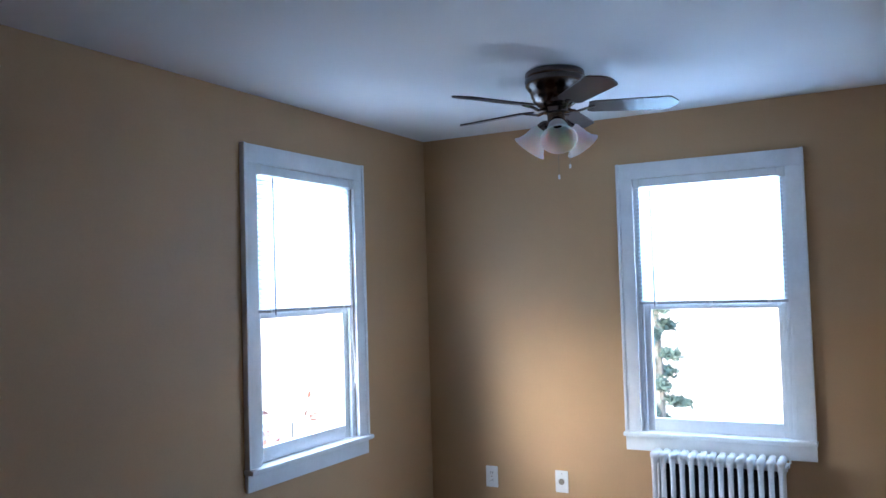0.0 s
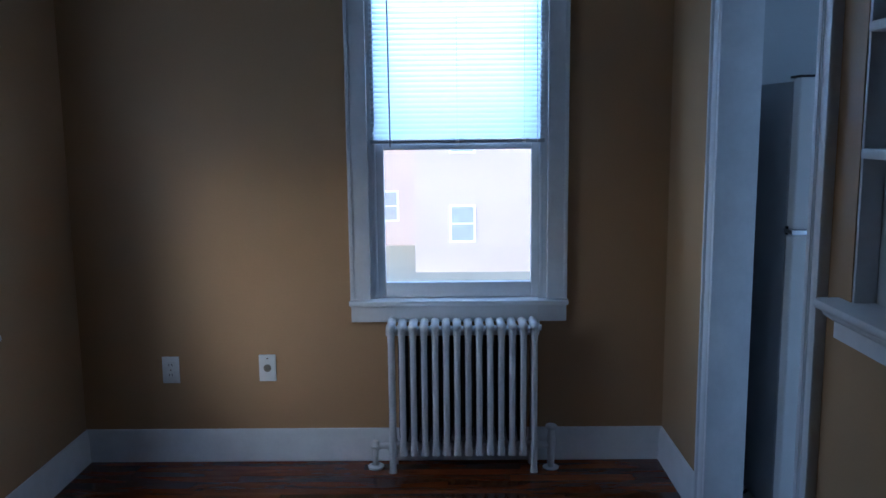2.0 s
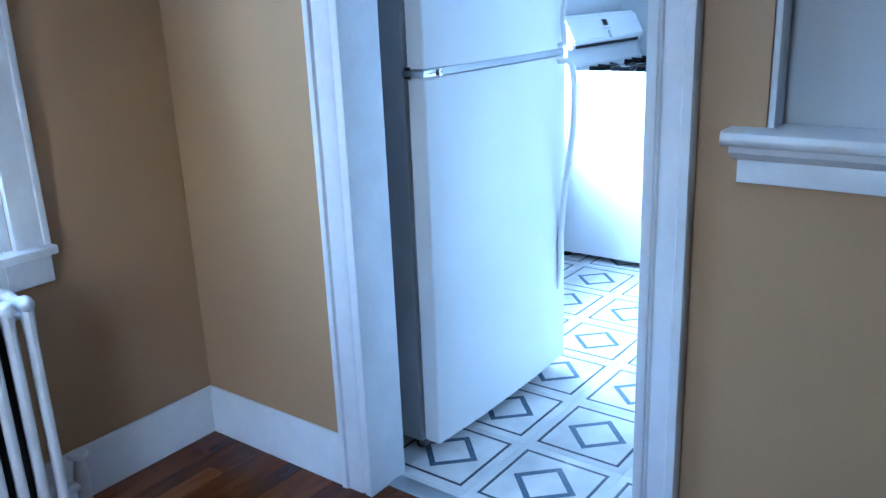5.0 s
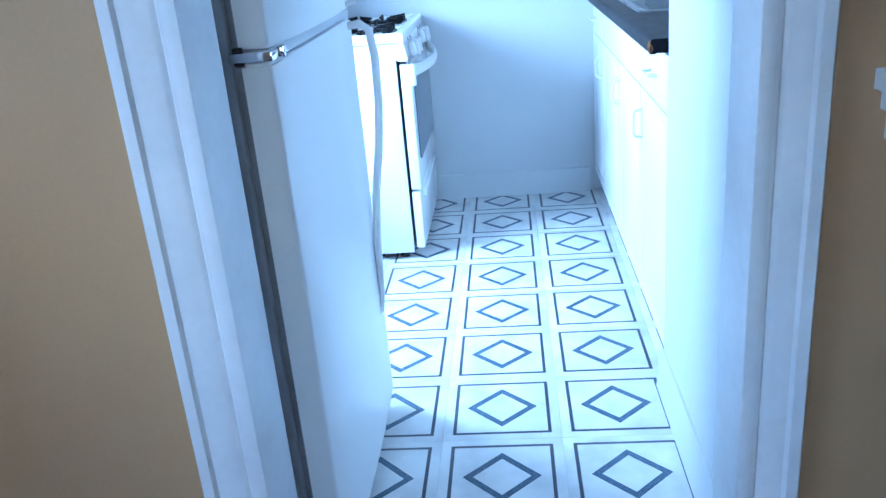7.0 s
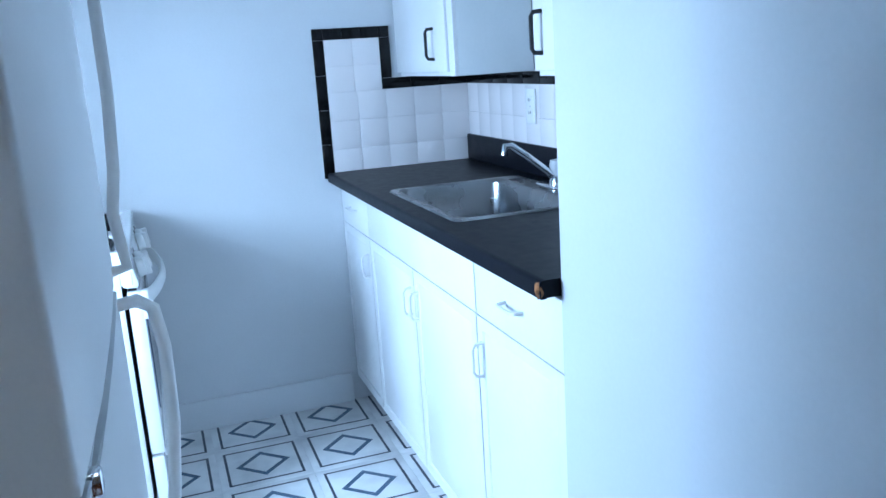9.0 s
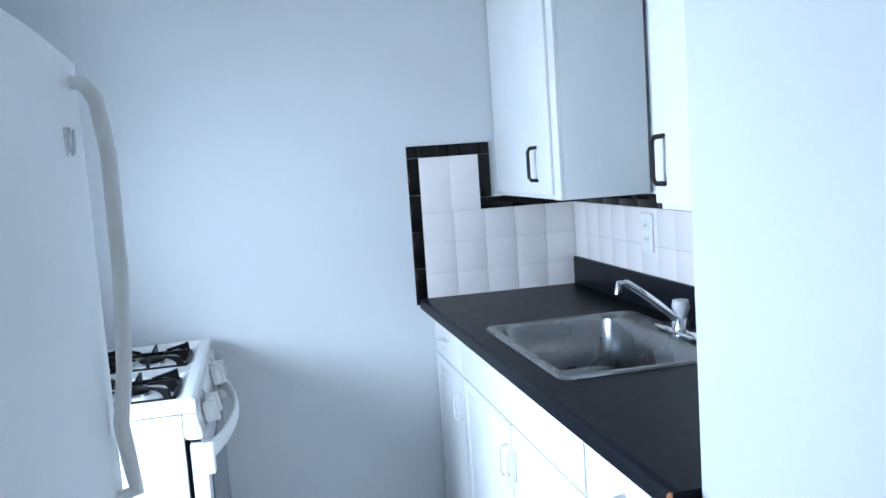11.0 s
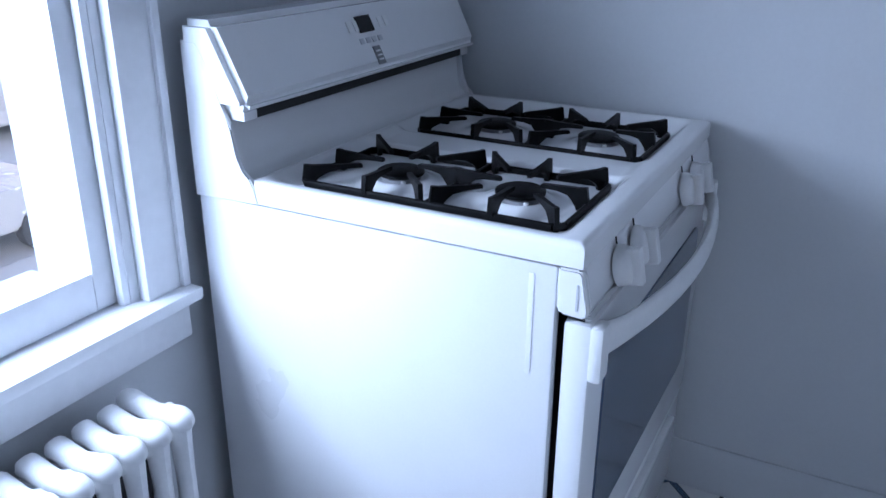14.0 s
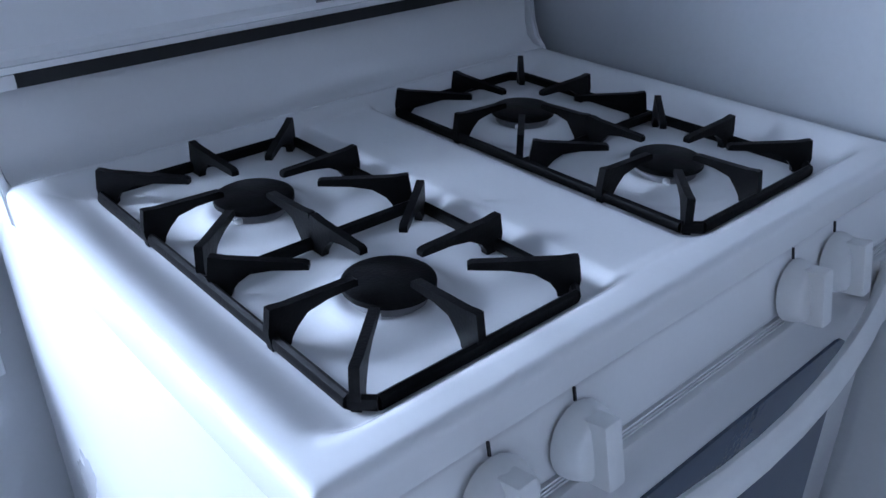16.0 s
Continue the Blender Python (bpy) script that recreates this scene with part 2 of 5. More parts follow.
def vinyl():
    """A vinyl tile: pale ground with faint veins, a dark square line near its edge and a speckled diamond ring, in the tile's own metres."""
    m = bpy.data.materials.new("printed_vinyl_tile")
    m.use_nodes = True
    n, l = m.node_tree.nodes, m.node_tree.links
    b = n["Principled BSDF"]
    b.inputs["Roughness"].default_value = 0.38
    tc = n.new("ShaderNodeTexCoord")
    sep = n.new("ShaderNodeSeparateXYZ")
    l.new(tc.outputs["Object"], sep.inputs[0])

    def op(kind, a, b_=None):
        x = n.new("ShaderNodeMath")
        x.operation = kind
        for i, v in enumerate((a, b_)):
            if v is None:
                continue
            if isinstance(v, (int, float)):
                x.inputs[i].default_value = v
            else:
                l.new(v, x.inputs[i])
        return x.outputs[0]

    ax, ay = op("ABSOLUTE", sep.outputs["X"]), op("ABSOLUTE", sep.outputs["Y"])
    cheb, manh = op("MAXIMUM", ax, ay), op("ADD", ax, ay)

    def band(v, lo, hi):
        return op("MULTIPLY", op("GREATER_THAN", v, lo), op("LESS_THAN", v, hi))

    line = band(cheb, 0.1185, 0.1275)
    ring = band(manh, 0.070, 0.094)
    edge = op("MAXIMUM", band(manh, 0.070, 0.073), band(manh, 0.091, 0.094))
    sp = n.new("ShaderNodeTexNoise")
    sp.inputs["Scale"].default_value = 330
    l.new(tc.outputs["Object"], sp.inputs["Vector"])
    speck = op("MULTIPLY", ring, op("GREATER_THAN", sp.outputs["Fac"], 0.46))
    oi = n.new("ShaderNodeObjectInfo")
    off = n.new("ShaderNodeVectorMath")
    off.operation = "ADD"
    l.new(tc.outputs["Object"], off.inputs[0])
    l.new(oi.outputs["Random"], off.inputs[1])
    vein = n.new("ShaderNodeTexNoise")
    vein.inputs["Scale"].default_value, vein.inputs["Detail"].default_value = 9, 6
    l.new(off.outputs[0], vein.inputs["Vector"])
    base = n.new("ShaderNodeValToRGB")
    base.color_ramp.elements[0].color = (0.56, 0.56, 0.56, 1)
    base.color_ramp.elements[1].color = (0.74, 0.74, 0.73, 1)
    base.color_ramp.elements[0].position, base.color_ramp.elements[1].position = 0.3, 0.6
    l.new(vein.outputs["Fac"], base.inputs["Fac"])

    def blend(fac, a, colour):
        x = n.new("ShaderNodeMix")
        x.data_type = "RGBA"
        l.new(fac, x.inputs["Factor"])
        l.new(a, x.inputs["A"])
        x.inputs["B"].default_value = (*colour, 1)
        return x.outputs["Result"]

    c = blend(ring, base.outputs["Color"], (0.12, 0.20, 0.29))
    c = blend(speck, c, (0.03, 0.06, 0.11))
    c = blend(edge, c, (0.03, 0.055, 0.095))
    c = blend(line, c, (0.035, 0.045, 0.065))
    l.new(c, b.inputs["Base Color"])
    bp = n.new("ShaderNodeBump")
    bp.inputs["Strength"].default_value, bp.inputs["Distance"].default_value = 0.12, 0.002
    l.new(sp.outputs["Fac"], bp.inputs["Height"])
    l.new(bp.outputs["Normal"], b.inputs["Normal"])
    return m


VINYL = vinyl()


def glass():
    m = bpy.data.materials.new("window_glass")
    m.use_nodes = True
    n, l = m.node_tree.nodes, m.node_tree.links
    n.remove(n["Principled BSDF"])
    tr, gl, mx = n.new("ShaderNodeBsdfTransparent"), n.new("ShaderNodeBsdfGlossy"), n.new("ShaderNodeMixShader")
    tr.inputs["Color"].default_value = (0.94, 0.97, 0.97, 1)
    gl.inputs["Roughness"].default_value = 0.02
    mx.inputs[0].default_value = 0.05
    l.new(tr.outputs[0], mx.inputs[1])
    l.new(gl.outputs[0], mx.inputs[2])
    l.new(mx.outputs[0], n["Material Output"].inputs["Surface"])
    return m


GLASS = glass()


def slat_mat():
    m = node_mat("blind_slat", (0.80, 0.82, 0.83), 0.45, var=0.02, bump=0.0)
    n, l = m.node_tree.nodes, m.node_tree.links
    tl, mx = n.new("ShaderNodeBsdfTranslucent"), n.new("ShaderNodeMixShader")
    tl.inputs["Color"].default_value = (0.85, 0.90, 0.94, 1)
    mx.inputs[0].default_value = 0.6
    l.new(n["Principled BSDF"].outputs[0], mx.inputs[1])
    l.new(tl.outputs[0], mx.inputs[2])
    l.new(mx.outputs[0], n["Material Output"].inputs["Surface"])
    return m


SLAT = slat_mat()


# ---- building helpers ----
def box(bm, x0, x1, y0, y1, z0, z1, bevel=0.0, seg=2):
    if not bm.faces.layers.int.get("flat"):
        bm.faces.layers.int.new("flat")
    r = bmesh.ops.create_cube(bm, size=1, matrix=Matrix.LocRotScale(((x0 + x1) / 2, (y0 + y1) / 2, (z0 + z1) / 2), None, (abs(x1 - x0), abs(y1 - y0), abs(z1 - z0))))
    if bevel:
        lay = bm.faces.layers.int["flat"]
        old = set(bm.faces) - {f for v in r["verts"] for f in v.link_faces}
        edges = list({e for v in r["verts"] for e in v.link_edges})
        bmesh.ops.bevel(bm, geom=edges, offset=bevel, segments=seg, affect="EDGES", profile=0.6)
        bm.normal_update()
        for f in bm.faces:
            if f not in old and max(abs(c) for c in f.normal) > 0.9999:
                f[lay] = 1
    return bm


def boxes(*specs, bevel=0.0):
    bm = bmesh.new()
    for s in specs:
        box(bm, *s, bevel=bevel)
    return bm


def tube(bm, pts, r, seg=10, caps=True, radii=None):
    """A round bar along a line of points."""
    pts = [Vector(p) for p in pts]
    rings = []
    up = Vector((0, 0, 1))
    for i, p in enumerate(pts):
        d = (pts[min(i + 1, len(pts) - 1)] - pts[max(i - 1, 0)]).normalized()
        a = d.cross(up)
        if a.length < 1e-3:
            a = d.cross(Vector((0, 1, 0)))
        a.normalize()
        if rings and a.dot(last) < 0:
            a = -a
        last = a
        b = a.cross(d).normalized()
        rr = radii[i] if radii else r
        rx, ry = rr if isinstance(rr, tuple) else (rr, rr)
        rings.append([bm.verts.new(p + a * rx * math.cos(2 * math.pi * k / seg) + b * ry * math.sin(2 * math.pi * k / seg)) for k in range(seg)])
    for u, v in zip(rings, rings[1:]):
        for k in range(seg):
            bm.faces.new((u[k], u[(k + 1) % seg], v[(k + 1) % seg], v[k]))
    if caps:
        bm.faces.new(list(reversed(rings[0])))
        bm.faces.new(rings[-1])
    return bm


def lathe(bm, profile, centre, seg=28, m=None):
    """Turns a profile of (radius, height) about the upright line through centre."""
    c = Vector(centre)
    rings = []
    for r, z in profile:
        ring = []
        for k in range(seg):
            a = 2 * math.pi * k / seg
            p = Vector((r * math.cos(a), r * math.sin(a), z))
            ring.append(bm.verts.new(c + (m @ p if m else p)))
        rings.append(ring)
    for u, v in zip(rings, rings[1:]):
        for k in range(seg):
            bm.faces.new((u[k], u[(k + 1) % seg], v[(k + 1) % seg], v[k]))
    return bm


def prism(bm, outline, axis, a, b):
    """A flat outline of (u, v) pushed along an axis from a to b: 'x' takes (y, z), 'y' takes (x, z), 'z' takes (x, y)."""
    def at(u, v, w):
        return {"x": (w, u, v), "y": (u, w, v), "z": (u, v, w)}[axis]
    lo = [bm.verts.new(at(u, v, a)) for u, v in outline]
    hi = [bm.verts.new(at(u, v, b)) for u, v in outline]
    k = len(outline)
    bm.faces.new(lo)
    bm.faces.new(list(reversed(hi)))
    for i in range(k):
        bm.faces.new((lo[i], hi[i], hi[(i + 1) % k], lo[(i + 1) % k]))
    return bm


def mesh_of(name, bm, material, smooth=True):
    bmesh.ops.recalc_face_normals(bm, faces=bm.faces[:])
    lay = bm.faces.layers.int.get("flat")
    for f in bm.faces:
        f.smooth = smooth and not (lay and f[lay])
    me = bpy.data.meshes.new(name)
    bm.to_mesh(me)
    bm.free()
    me.materials.append(material)
    if smooth:
        me.set_sharp_from_angle(angle=radians(41))
    return me


def structure(name, bm, material, label, category):
    return tagged(new(name, mesh_of(name, bm, material)), label, category, kind="structure")


def thing(name, at, label, category, group="", m=None):
    ob = new(name)
    ob.empty_display_size = 0.1
    ob.matrix_world = m if m else Matrix.Translation(at)
    return tagged(ob, label, category, group)


def part(name, bm, material, parent, label="", local=True):
    """One mesh under a thing or under a part. local: the points are already in the parent's own space; else they are in the world's."""
    me = mesh_of(name, bm, material)
    ob = new(name, me)
    if not local:
        me.transform(world_of(parent).inverted())
    ob.parent = parent
    if label:
        tagged(ob, label)
    return ob


def world_of(ob):
    m = ob.matrix_basis.copy()
    while ob.parent:
        ob = ob.parent
        m = ob.matrix_basis @ m
    return m


def share(name, me, parent, m):
    ob = new(name, me)
    ob.parent = parent
    ob.matrix_basis = m
    return ob

# ---- the rooms ----
EX, KX, WX, CZ = 0.05, 0.15, -2.41, 2.315
SY = -6.2
END_X, KSY, PY, PX = 2.86, -2.0, -1.44, 1.024
DN, DS, DH = -0.653, -1.365, 1.95
OUT = 0.24
WIN_W, WIN_Z0, WIN_Z1 = 0.73, 0.70, 1.985
WIN_N, WIN_W_Y, WIN_K = -0.811, -1.123, 1.585


def wall_along_x(name, x0, x1, y0, y1, z0, z1, holes, mat, label):
    bm = bmesh.new()
    edge = x0
    for a, b, c, d in sorted(holes):
        box(bm, edge, a, y0, y1, z0, z1)
        box(bm, a, b, y0, y1, z0, c)
        box(bm, a, b, y0, y1, d, z1)
        edge = b
    box(bm, edge, x1, y0, y1, z0, z1)
    return structure(name, bm, mat, label, "wall")


def wall_along_y(name, x0, x1, y0, y1, z0, z1, holes, mat, label):
    bm = bmesh.new()
    edge = y0
    for a, b, c, d in sorted(holes):
        box(bm, x0, x1, edge, a, z0, z1)
        if c > z0:
            box(bm, x0, x1, a, b, z0, c)
        box(bm, x0, x1, a, b, d, z1)
        edge = b
    box(bm, x0, x1, edge, y1, z0, z1)
    return structure(name, bm, mat, label, "wall")


h = WIN_W / 2
wall_along_x("wall_north", WX - OUT, 0.10, 0, OUT, -0.1, CZ, [(WIN_N - h, WIN_N + h, WIN_Z0 - 0.02, WIN_Z1)], TAN, "tan painted plaster wall with a sash window")
wall_along_y("wall_west", WX - OUT, WX, SY, 0, -0.1, CZ, [(WIN_W_Y - h, WIN_W_Y + h, WIN_Z0 + 0.01, WIN_Z1 + 0.03)], TAN, "tan painted plaster wall with a sash window")
NICHE_Y0, NICHE_Y1, NICHE_Z0, NICHE_Z1 = -2.25, -1.565, 1.0, 2.02
wall_along_y("wall_east", EX, 0.10, SY, 0, -0.1, CZ, [(DS - 0.02, DN + 0.02, -0.1, DH + 0.02), (NICHE_Y0, NICHE_Y1, NICHE_Z0, NICHE_Z1)], TAN, "tan painted plaster wall with a doorway and shelf niche")
wall_along_x("wall_south", WX - OUT, EX, SY - 0.15, SY, -0.1, CZ, [], TAN, "plain tan painted plaster wall")
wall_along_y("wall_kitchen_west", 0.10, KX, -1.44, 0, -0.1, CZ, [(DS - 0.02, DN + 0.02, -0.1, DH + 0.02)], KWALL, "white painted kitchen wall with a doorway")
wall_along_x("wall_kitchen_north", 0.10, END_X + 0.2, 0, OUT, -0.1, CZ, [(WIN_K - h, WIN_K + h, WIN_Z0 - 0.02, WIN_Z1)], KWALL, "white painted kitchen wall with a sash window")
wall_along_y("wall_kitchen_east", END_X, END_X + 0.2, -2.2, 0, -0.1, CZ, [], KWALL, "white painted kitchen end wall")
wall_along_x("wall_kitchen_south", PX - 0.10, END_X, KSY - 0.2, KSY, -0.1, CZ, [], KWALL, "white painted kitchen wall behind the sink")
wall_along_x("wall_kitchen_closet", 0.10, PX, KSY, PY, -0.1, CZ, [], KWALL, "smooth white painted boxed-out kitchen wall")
wall_along_y("wall_closet_back", 0.145, 0.20, SY, KSY, -0.1, CZ, [], TAN, "plain plaster wall")

structure("ceiling", boxes((WX, EX, SY, 0, CZ, CZ + 0.12)), CEIL, "smooth white painted plaster ceiling", "ceiling")
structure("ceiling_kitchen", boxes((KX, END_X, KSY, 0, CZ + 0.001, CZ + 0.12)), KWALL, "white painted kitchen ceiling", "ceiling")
structure("roof", boxes((WX - OUT, END_X + 0.2, SY - 0.15, OUT, CZ + 0.13, CZ + 0.4)), ROOFM, "flat grey roof slab above the rooms", "roof")
floor = structure("floor", boxes((WX, 0.10, SY, 0, -0.1, -0.012)), WOOD, "polished dark red-brown oak strip floor", "floor")
kfloor = structure("floor_kitchen", boxes((0.10, END_X, KSY, 0, -0.1, -0.004)), GROUT, "pale vinyl tile floor with blue diamonds", "floor")


def base_profile(t=0.016, h_=0.14):
    return [(0, 0), (t + 0.004, 0), (t + 0.004, 0.012), (t, 0.018), (t, h_ - 0.022), (t - 0.004, h_ - 0.016), (t - 0.004, h_ - 0.006), (t - 0.009, h_), (0, h_)]


def baseboard(name, axis, a, b, at, inward, mat, h_=0.14):
    bm = bmesh.new()
    out = [(at + inward * u, v) for u, v in base_profile(0.016, h_)]
    prism(bm, out, axis, a, b)
    return structure(name, bm, mat, "white painted wooden baseboard along the wall", "baseboard")


baseboard("baseboard_north", "x", WX, EX, 0, -1, TRIM)
baseboard("baseboard_west", "y", SY, -0.016, WX, 1, TRIM)
baseboard("baseboard_east_1", "y", DN + 0.09, -0.016, EX, -1, TRIM)
baseboard("baseboard_east_2", "y", SY, DS - 0.10, EX, -1, TRIM)
baseboard("baseboard_kitchen_east", "y", -1.42, 0, END_X, -1, KWALL, 0.115)
baseboard("baseboard_kitchen_closet", "x", KX, PX - 0.006, PY, 1, KWALL, 0.115)
baseboard("baseboard_kitchen_north", "x", KX, END_X, 0, -1, KWALL, 0.115)

# the kitchen doorway: liner and moulded casing
door = thing("door_1", (0.1, (DN + DS) / 2, 0), "open white-painted doorway with moulded wooden casing", "doorway")
tagged(door, kind="structure")
part("jamb", boxes((0.03, 0.167, DN, DN + 0.02, 0, DH + 0.02), bevel=0.002), TRIM, door, local=False)
part("jamb", boxes((0.03, 0.167, DS - 0.02, DS, 0, DH + 0.02), bevel=0.002), TRIM, door, local=False)
part("head_jamb", boxes((0.03, 0.167, DS, DN, DH, DH + 0.02), bevel=0.002), TRIM, door, local=False)


def casing_profile(w, x_face, sign):
    """(x, across) outline: bead at the opening, flat field, raised back band."""
    pts = [(0, 0), (0.014, 0), (0.017, 0.004), (0.017, 0.010), (0.012, 0.013), (0.017, 0.017), (0.017, 0.022), (0.013, 0.025), (0.016, 0.029),
           (0.019, 0.034), (0.019, w - 0.024), (0.022, w - 0.021), (0.026, w - 0.019), (0.026, w - 0.003), (0.022, w), (0, w)]
    return [(x_face + sign * a, b) for a, b in pts]


CW = 0.098
part("casing", prism(bmesh.new(), [(x, DN + 0.003 + v) for x, v in casing_profile(CW, EX, -1)], "z", 0, DH + 0.004), TRIM, door, local=False)
part("casing", prism(bmesh.new(), [(x, DS - 0.003 - v) for x, v in casing_profile(0.085, EX, -1)], "z", 0, DH + 0.004), TRIM, door, local=False)
part("head_casing", prism(bmesh.new(), [(x, DH + 0.004 + v) for x, v in casing_profile(CW, EX, -1)], "y", DS - 0.003 - 0.085, DN + 0.003 + CW), TRIM, door, local=False)
part("casing", boxes((KX, KX + 0.016, DN + 0.003, DN + 0.08, 0, DH + 0.004), bevel=0.003), TRIM, door, local=False)
part("head_casing", boxes((KX, KX + 0.016, DS, DN + 0.08, DH + 0.004, DH + 0.08), bevel=0.003), TRIM, door, local=False)
thr = thing("threshold_strip", (0.12, -1.0, 0), "worn grey metal threshold strip across the doorway", "threshold")
part("strip", prism(bmesh.new(), [(0.095, -0.002), (0.10, 0.003), (0.125, 0.006), (0.15, 0.003), (0.155, -0.002)], "y", DS, DN), STRIP, thr, local=False)

# the shelf niche in the east wall
niche = thing("wall_niche", (0.1, -1.9, 1.0), "white built-in shelf niche with a moulded ledge", "niche")
nb = EX + 0.085
part("back", boxes((nb, nb + 0.008, NICHE_Y0, NICHE_Y1, NICHE_Z0, NICHE_Z1)), TRIM, niche, local=False)
part("side", boxes((EX + 0.002, nb, NICHE_Y1 - 0.012, NICHE_Y1 - 0.001, NICHE_Z0, NICHE_Z1), bevel=0.002), TRIM, niche, local=False)
part("side", boxes((EX + 0.002, nb, NICHE_Y0 + 0.001, NICHE_Y0 + 0.012, NICHE_Z0, NICHE_Z1), bevel=0.002), TRIM, niche, local=False)
for z in (1.345, 1.61, 1.86):
    part("shelf", boxes((EX - 0.006, nb - 0.001, NICHE_Y0 + 0.013, NICHE_Y1 - 0.013, z - 0.011, z + 0.011), bevel=0.005), TRIM, niche, local=False)
part("ledge", prism(bmesh.new(), [(EX + 0.08, 0.99), (EX - 0.05, 0.99), (EX - 0.056, 0.994), (EX - 0.059, 1.003), (EX - 0.056, 1.012), (EX - 0.05, 1.015), (EX + 0.08, 1.015)], "y", -2.33, -1.510), TRIM, niche, local=False)
part("moulding", prism(bmesh.new(), [(EX, 0.99), (EX - 0.042, 0.99), (EX - 0.040, 0.978), (EX - 0.030, 0.972), (EX - 0.024, 0.968), (EX - 0.018, 0.964), (EX, 0.964)], "y", -2.315, -1.520), TRIM, niche, local=False)
part("apron", boxes((EX - 0.017, EX, -2.30, -1.527, 0.925, 0.964), bevel=0.003), TRIM, niche, local=False)


# ---- windows and blinds ----
def window(name, m, label):
    w = thing(name, None, label, "window", m=m)
    tagged(w, kind="structure")
    a, z0, z1, c = WIN_W / 2, WIN_Z0, WIN_Z1, 0.082
    for s in (-1, 1):
        part("casing", boxes((s * a, s * (a + c), -0.020, 0, z0, z1), bevel=0.003), TRIM, w)
        part("back_band", boxes((s * (a + c - 0.015), s * (a + c + 0.001), -0.028, 0, z0, z1 + 0.0815), bevel=0.004), TRIM, w)
        part("jamb", boxes((s * (a - 0.016), s * a, 0.002, 0.20, z0, z1)), TRIM, w)
        part("sash_stop", boxes((s * (a - 0.030), s * (a - 0.016), 0.002, 0.018, z0, z1), bevel=0.003), TRIM, w)
    part("head_casing", boxes((-a - c, a + c, -0.020, 0, z1, z1 + 0.080), bevel=0.003), TRIM, w)
    part("head_jamb", boxes((-a, a, 0.002, 0.20, z1 - 0.016, z1)), TRIM, w)
    part("stool", boxes((-a - c - 0.005, a + c + 0.005, -0.050, 0.030, z0 - 0.022, z0), bevel=0.006), TRIM, w)
    part("apron", boxes((-a - c, a + c, -0.018, 0, z0 - 0.095, z0 - 0.023), bevel=0.003), TRIM, w)
    part("sill", boxes((-a, a, 0.03, 0.26, z0 - 0.03, z0 - 0.002), bevel=0.004), TRIM, w)
    i = a - 0.017

    def sash(nm, y0, y1, lo, hi, bottom, top):
        bm = bmesh.new()
        st = 0.045
        box(bm, -i, -i + st, y0, y1, lo, hi, 0.004)
        box(bm, i - st, i, y0, y1, lo, hi, 0.004)
        box(bm, -i + st, i - st, y0, y1, lo, lo + bottom, 0.004)
        box(bm, -i + st, i - st, y0, y1, hi - top, hi, 0.004)
        s = part(nm, bm, TRIM, w)
        p = part("pane", boxes((-i + st - 0.004, i - st + 0.004, (y0 + y1) / 2 - 0.0015, (y0 + y1) / 2 + 0.0015, lo + bottom - 0.004, hi - top + 0.004)), GLASS, s)
        p.visible_shadow = False
        return s

    low = sash("lower_sash", 0.022, 0.056, z0 + 0.001, 1.352, 0.064, 0.036)
    sash("upper_sash", 0.060, 0.094, 1.318, z1 - 0.017, 0.036, 0.045)
    part("sash_lock", boxes((-0.03, 0.03, 0.026, 0.050, 1.352, 1.360), (-0.008, 0.022, 0.022, 0.034, 1.360, 1.368), bevel=0.002), BRASSY, low)
    return w


def blind(m, wand_x, cord_x, cord_z):
    b = thing("window_blind", None, "white slatted mini blind lowered over the upper sash", "blind", "window blinds", m=m)
    a = WIN_W / 2 - 0.006
    part("headrail", boxes((-a, a, -0.012, 0.018, WIN_Z1 - 0.044, WIN_Z1 - 0.003), bevel=0.003), TRIM, b)
    for s in (-1, 1):
        part("bracket", boxes((s * (a - 0.03), s * (a + 0.004), -0.016, 0.018, WIN_Z1 - 0.047, WIN_Z1 - 0.001), bevel=0.003), PLASTIC, b)
    bm = bmesh.new()
    cs = [(-0.0125, -0.0018), (-0.006, 0.0002), (0.0, 0.0010), (0.006, 0.0002), (0.0125, -0.0018)]
    prism(bm, cs + [(y, z - 0.0005) for y, z in reversed(cs)], "x", -a + 0.008, a - 0.008)
    slat = mesh_of("slat", bm, SLAT)
    z = 1.372
    while z < WIN_Z1 - 0.05:
        share("slat", slat, b, pose(0, 0.004, z, 60, 0, 0))
        z += 0.0205
    part("bottom_rail", boxes((-a + 0.006, a - 0.006, -0.009, 0.014, 1.342, 1.358), bevel=0.004), GREYSIDE, b)
    for x in (-0.27, 0.0, 0.27):
        part("ladder_cord", tube(bmesh.new(), [(x, -0.011, 1.345), (x, -0.011, WIN_Z1 - 0.04)], 0.0008, 5), PLASTIC, b)
        part("rail_clip", boxes((x - 0.008, x + 0.008, -0.012, 0.010, 1.340, 1.3595), bevel=0.002), PLASTIC, b)
    part("wand", tube(bmesh.new(), [(wand_x, -0.022, WIN_Z1 - 0.05), (wand_x + 0.004, -0.022, 1.33)], 0.0032, 6), GASKET, b)
    part("lift_cord", tube(bmesh.new(), [(cord_x, -0.020, WIN_Z1 - 0.05), (cord_x + 0.003, -0.020, 1.30), (cord_x + 0.01, -0.030, cord_z)], 0.0015, 5), PLASTIC, b)
    part("cord_tassel", lathe(bmesh.new(), [(0.001, 0.03), (0.004, 0.026), (0.006, 0.004), (0.001, 0)], (cord_x + 0.01, -0.030, cord_z - 0.03), 8), PLASTIC, b)
    return b


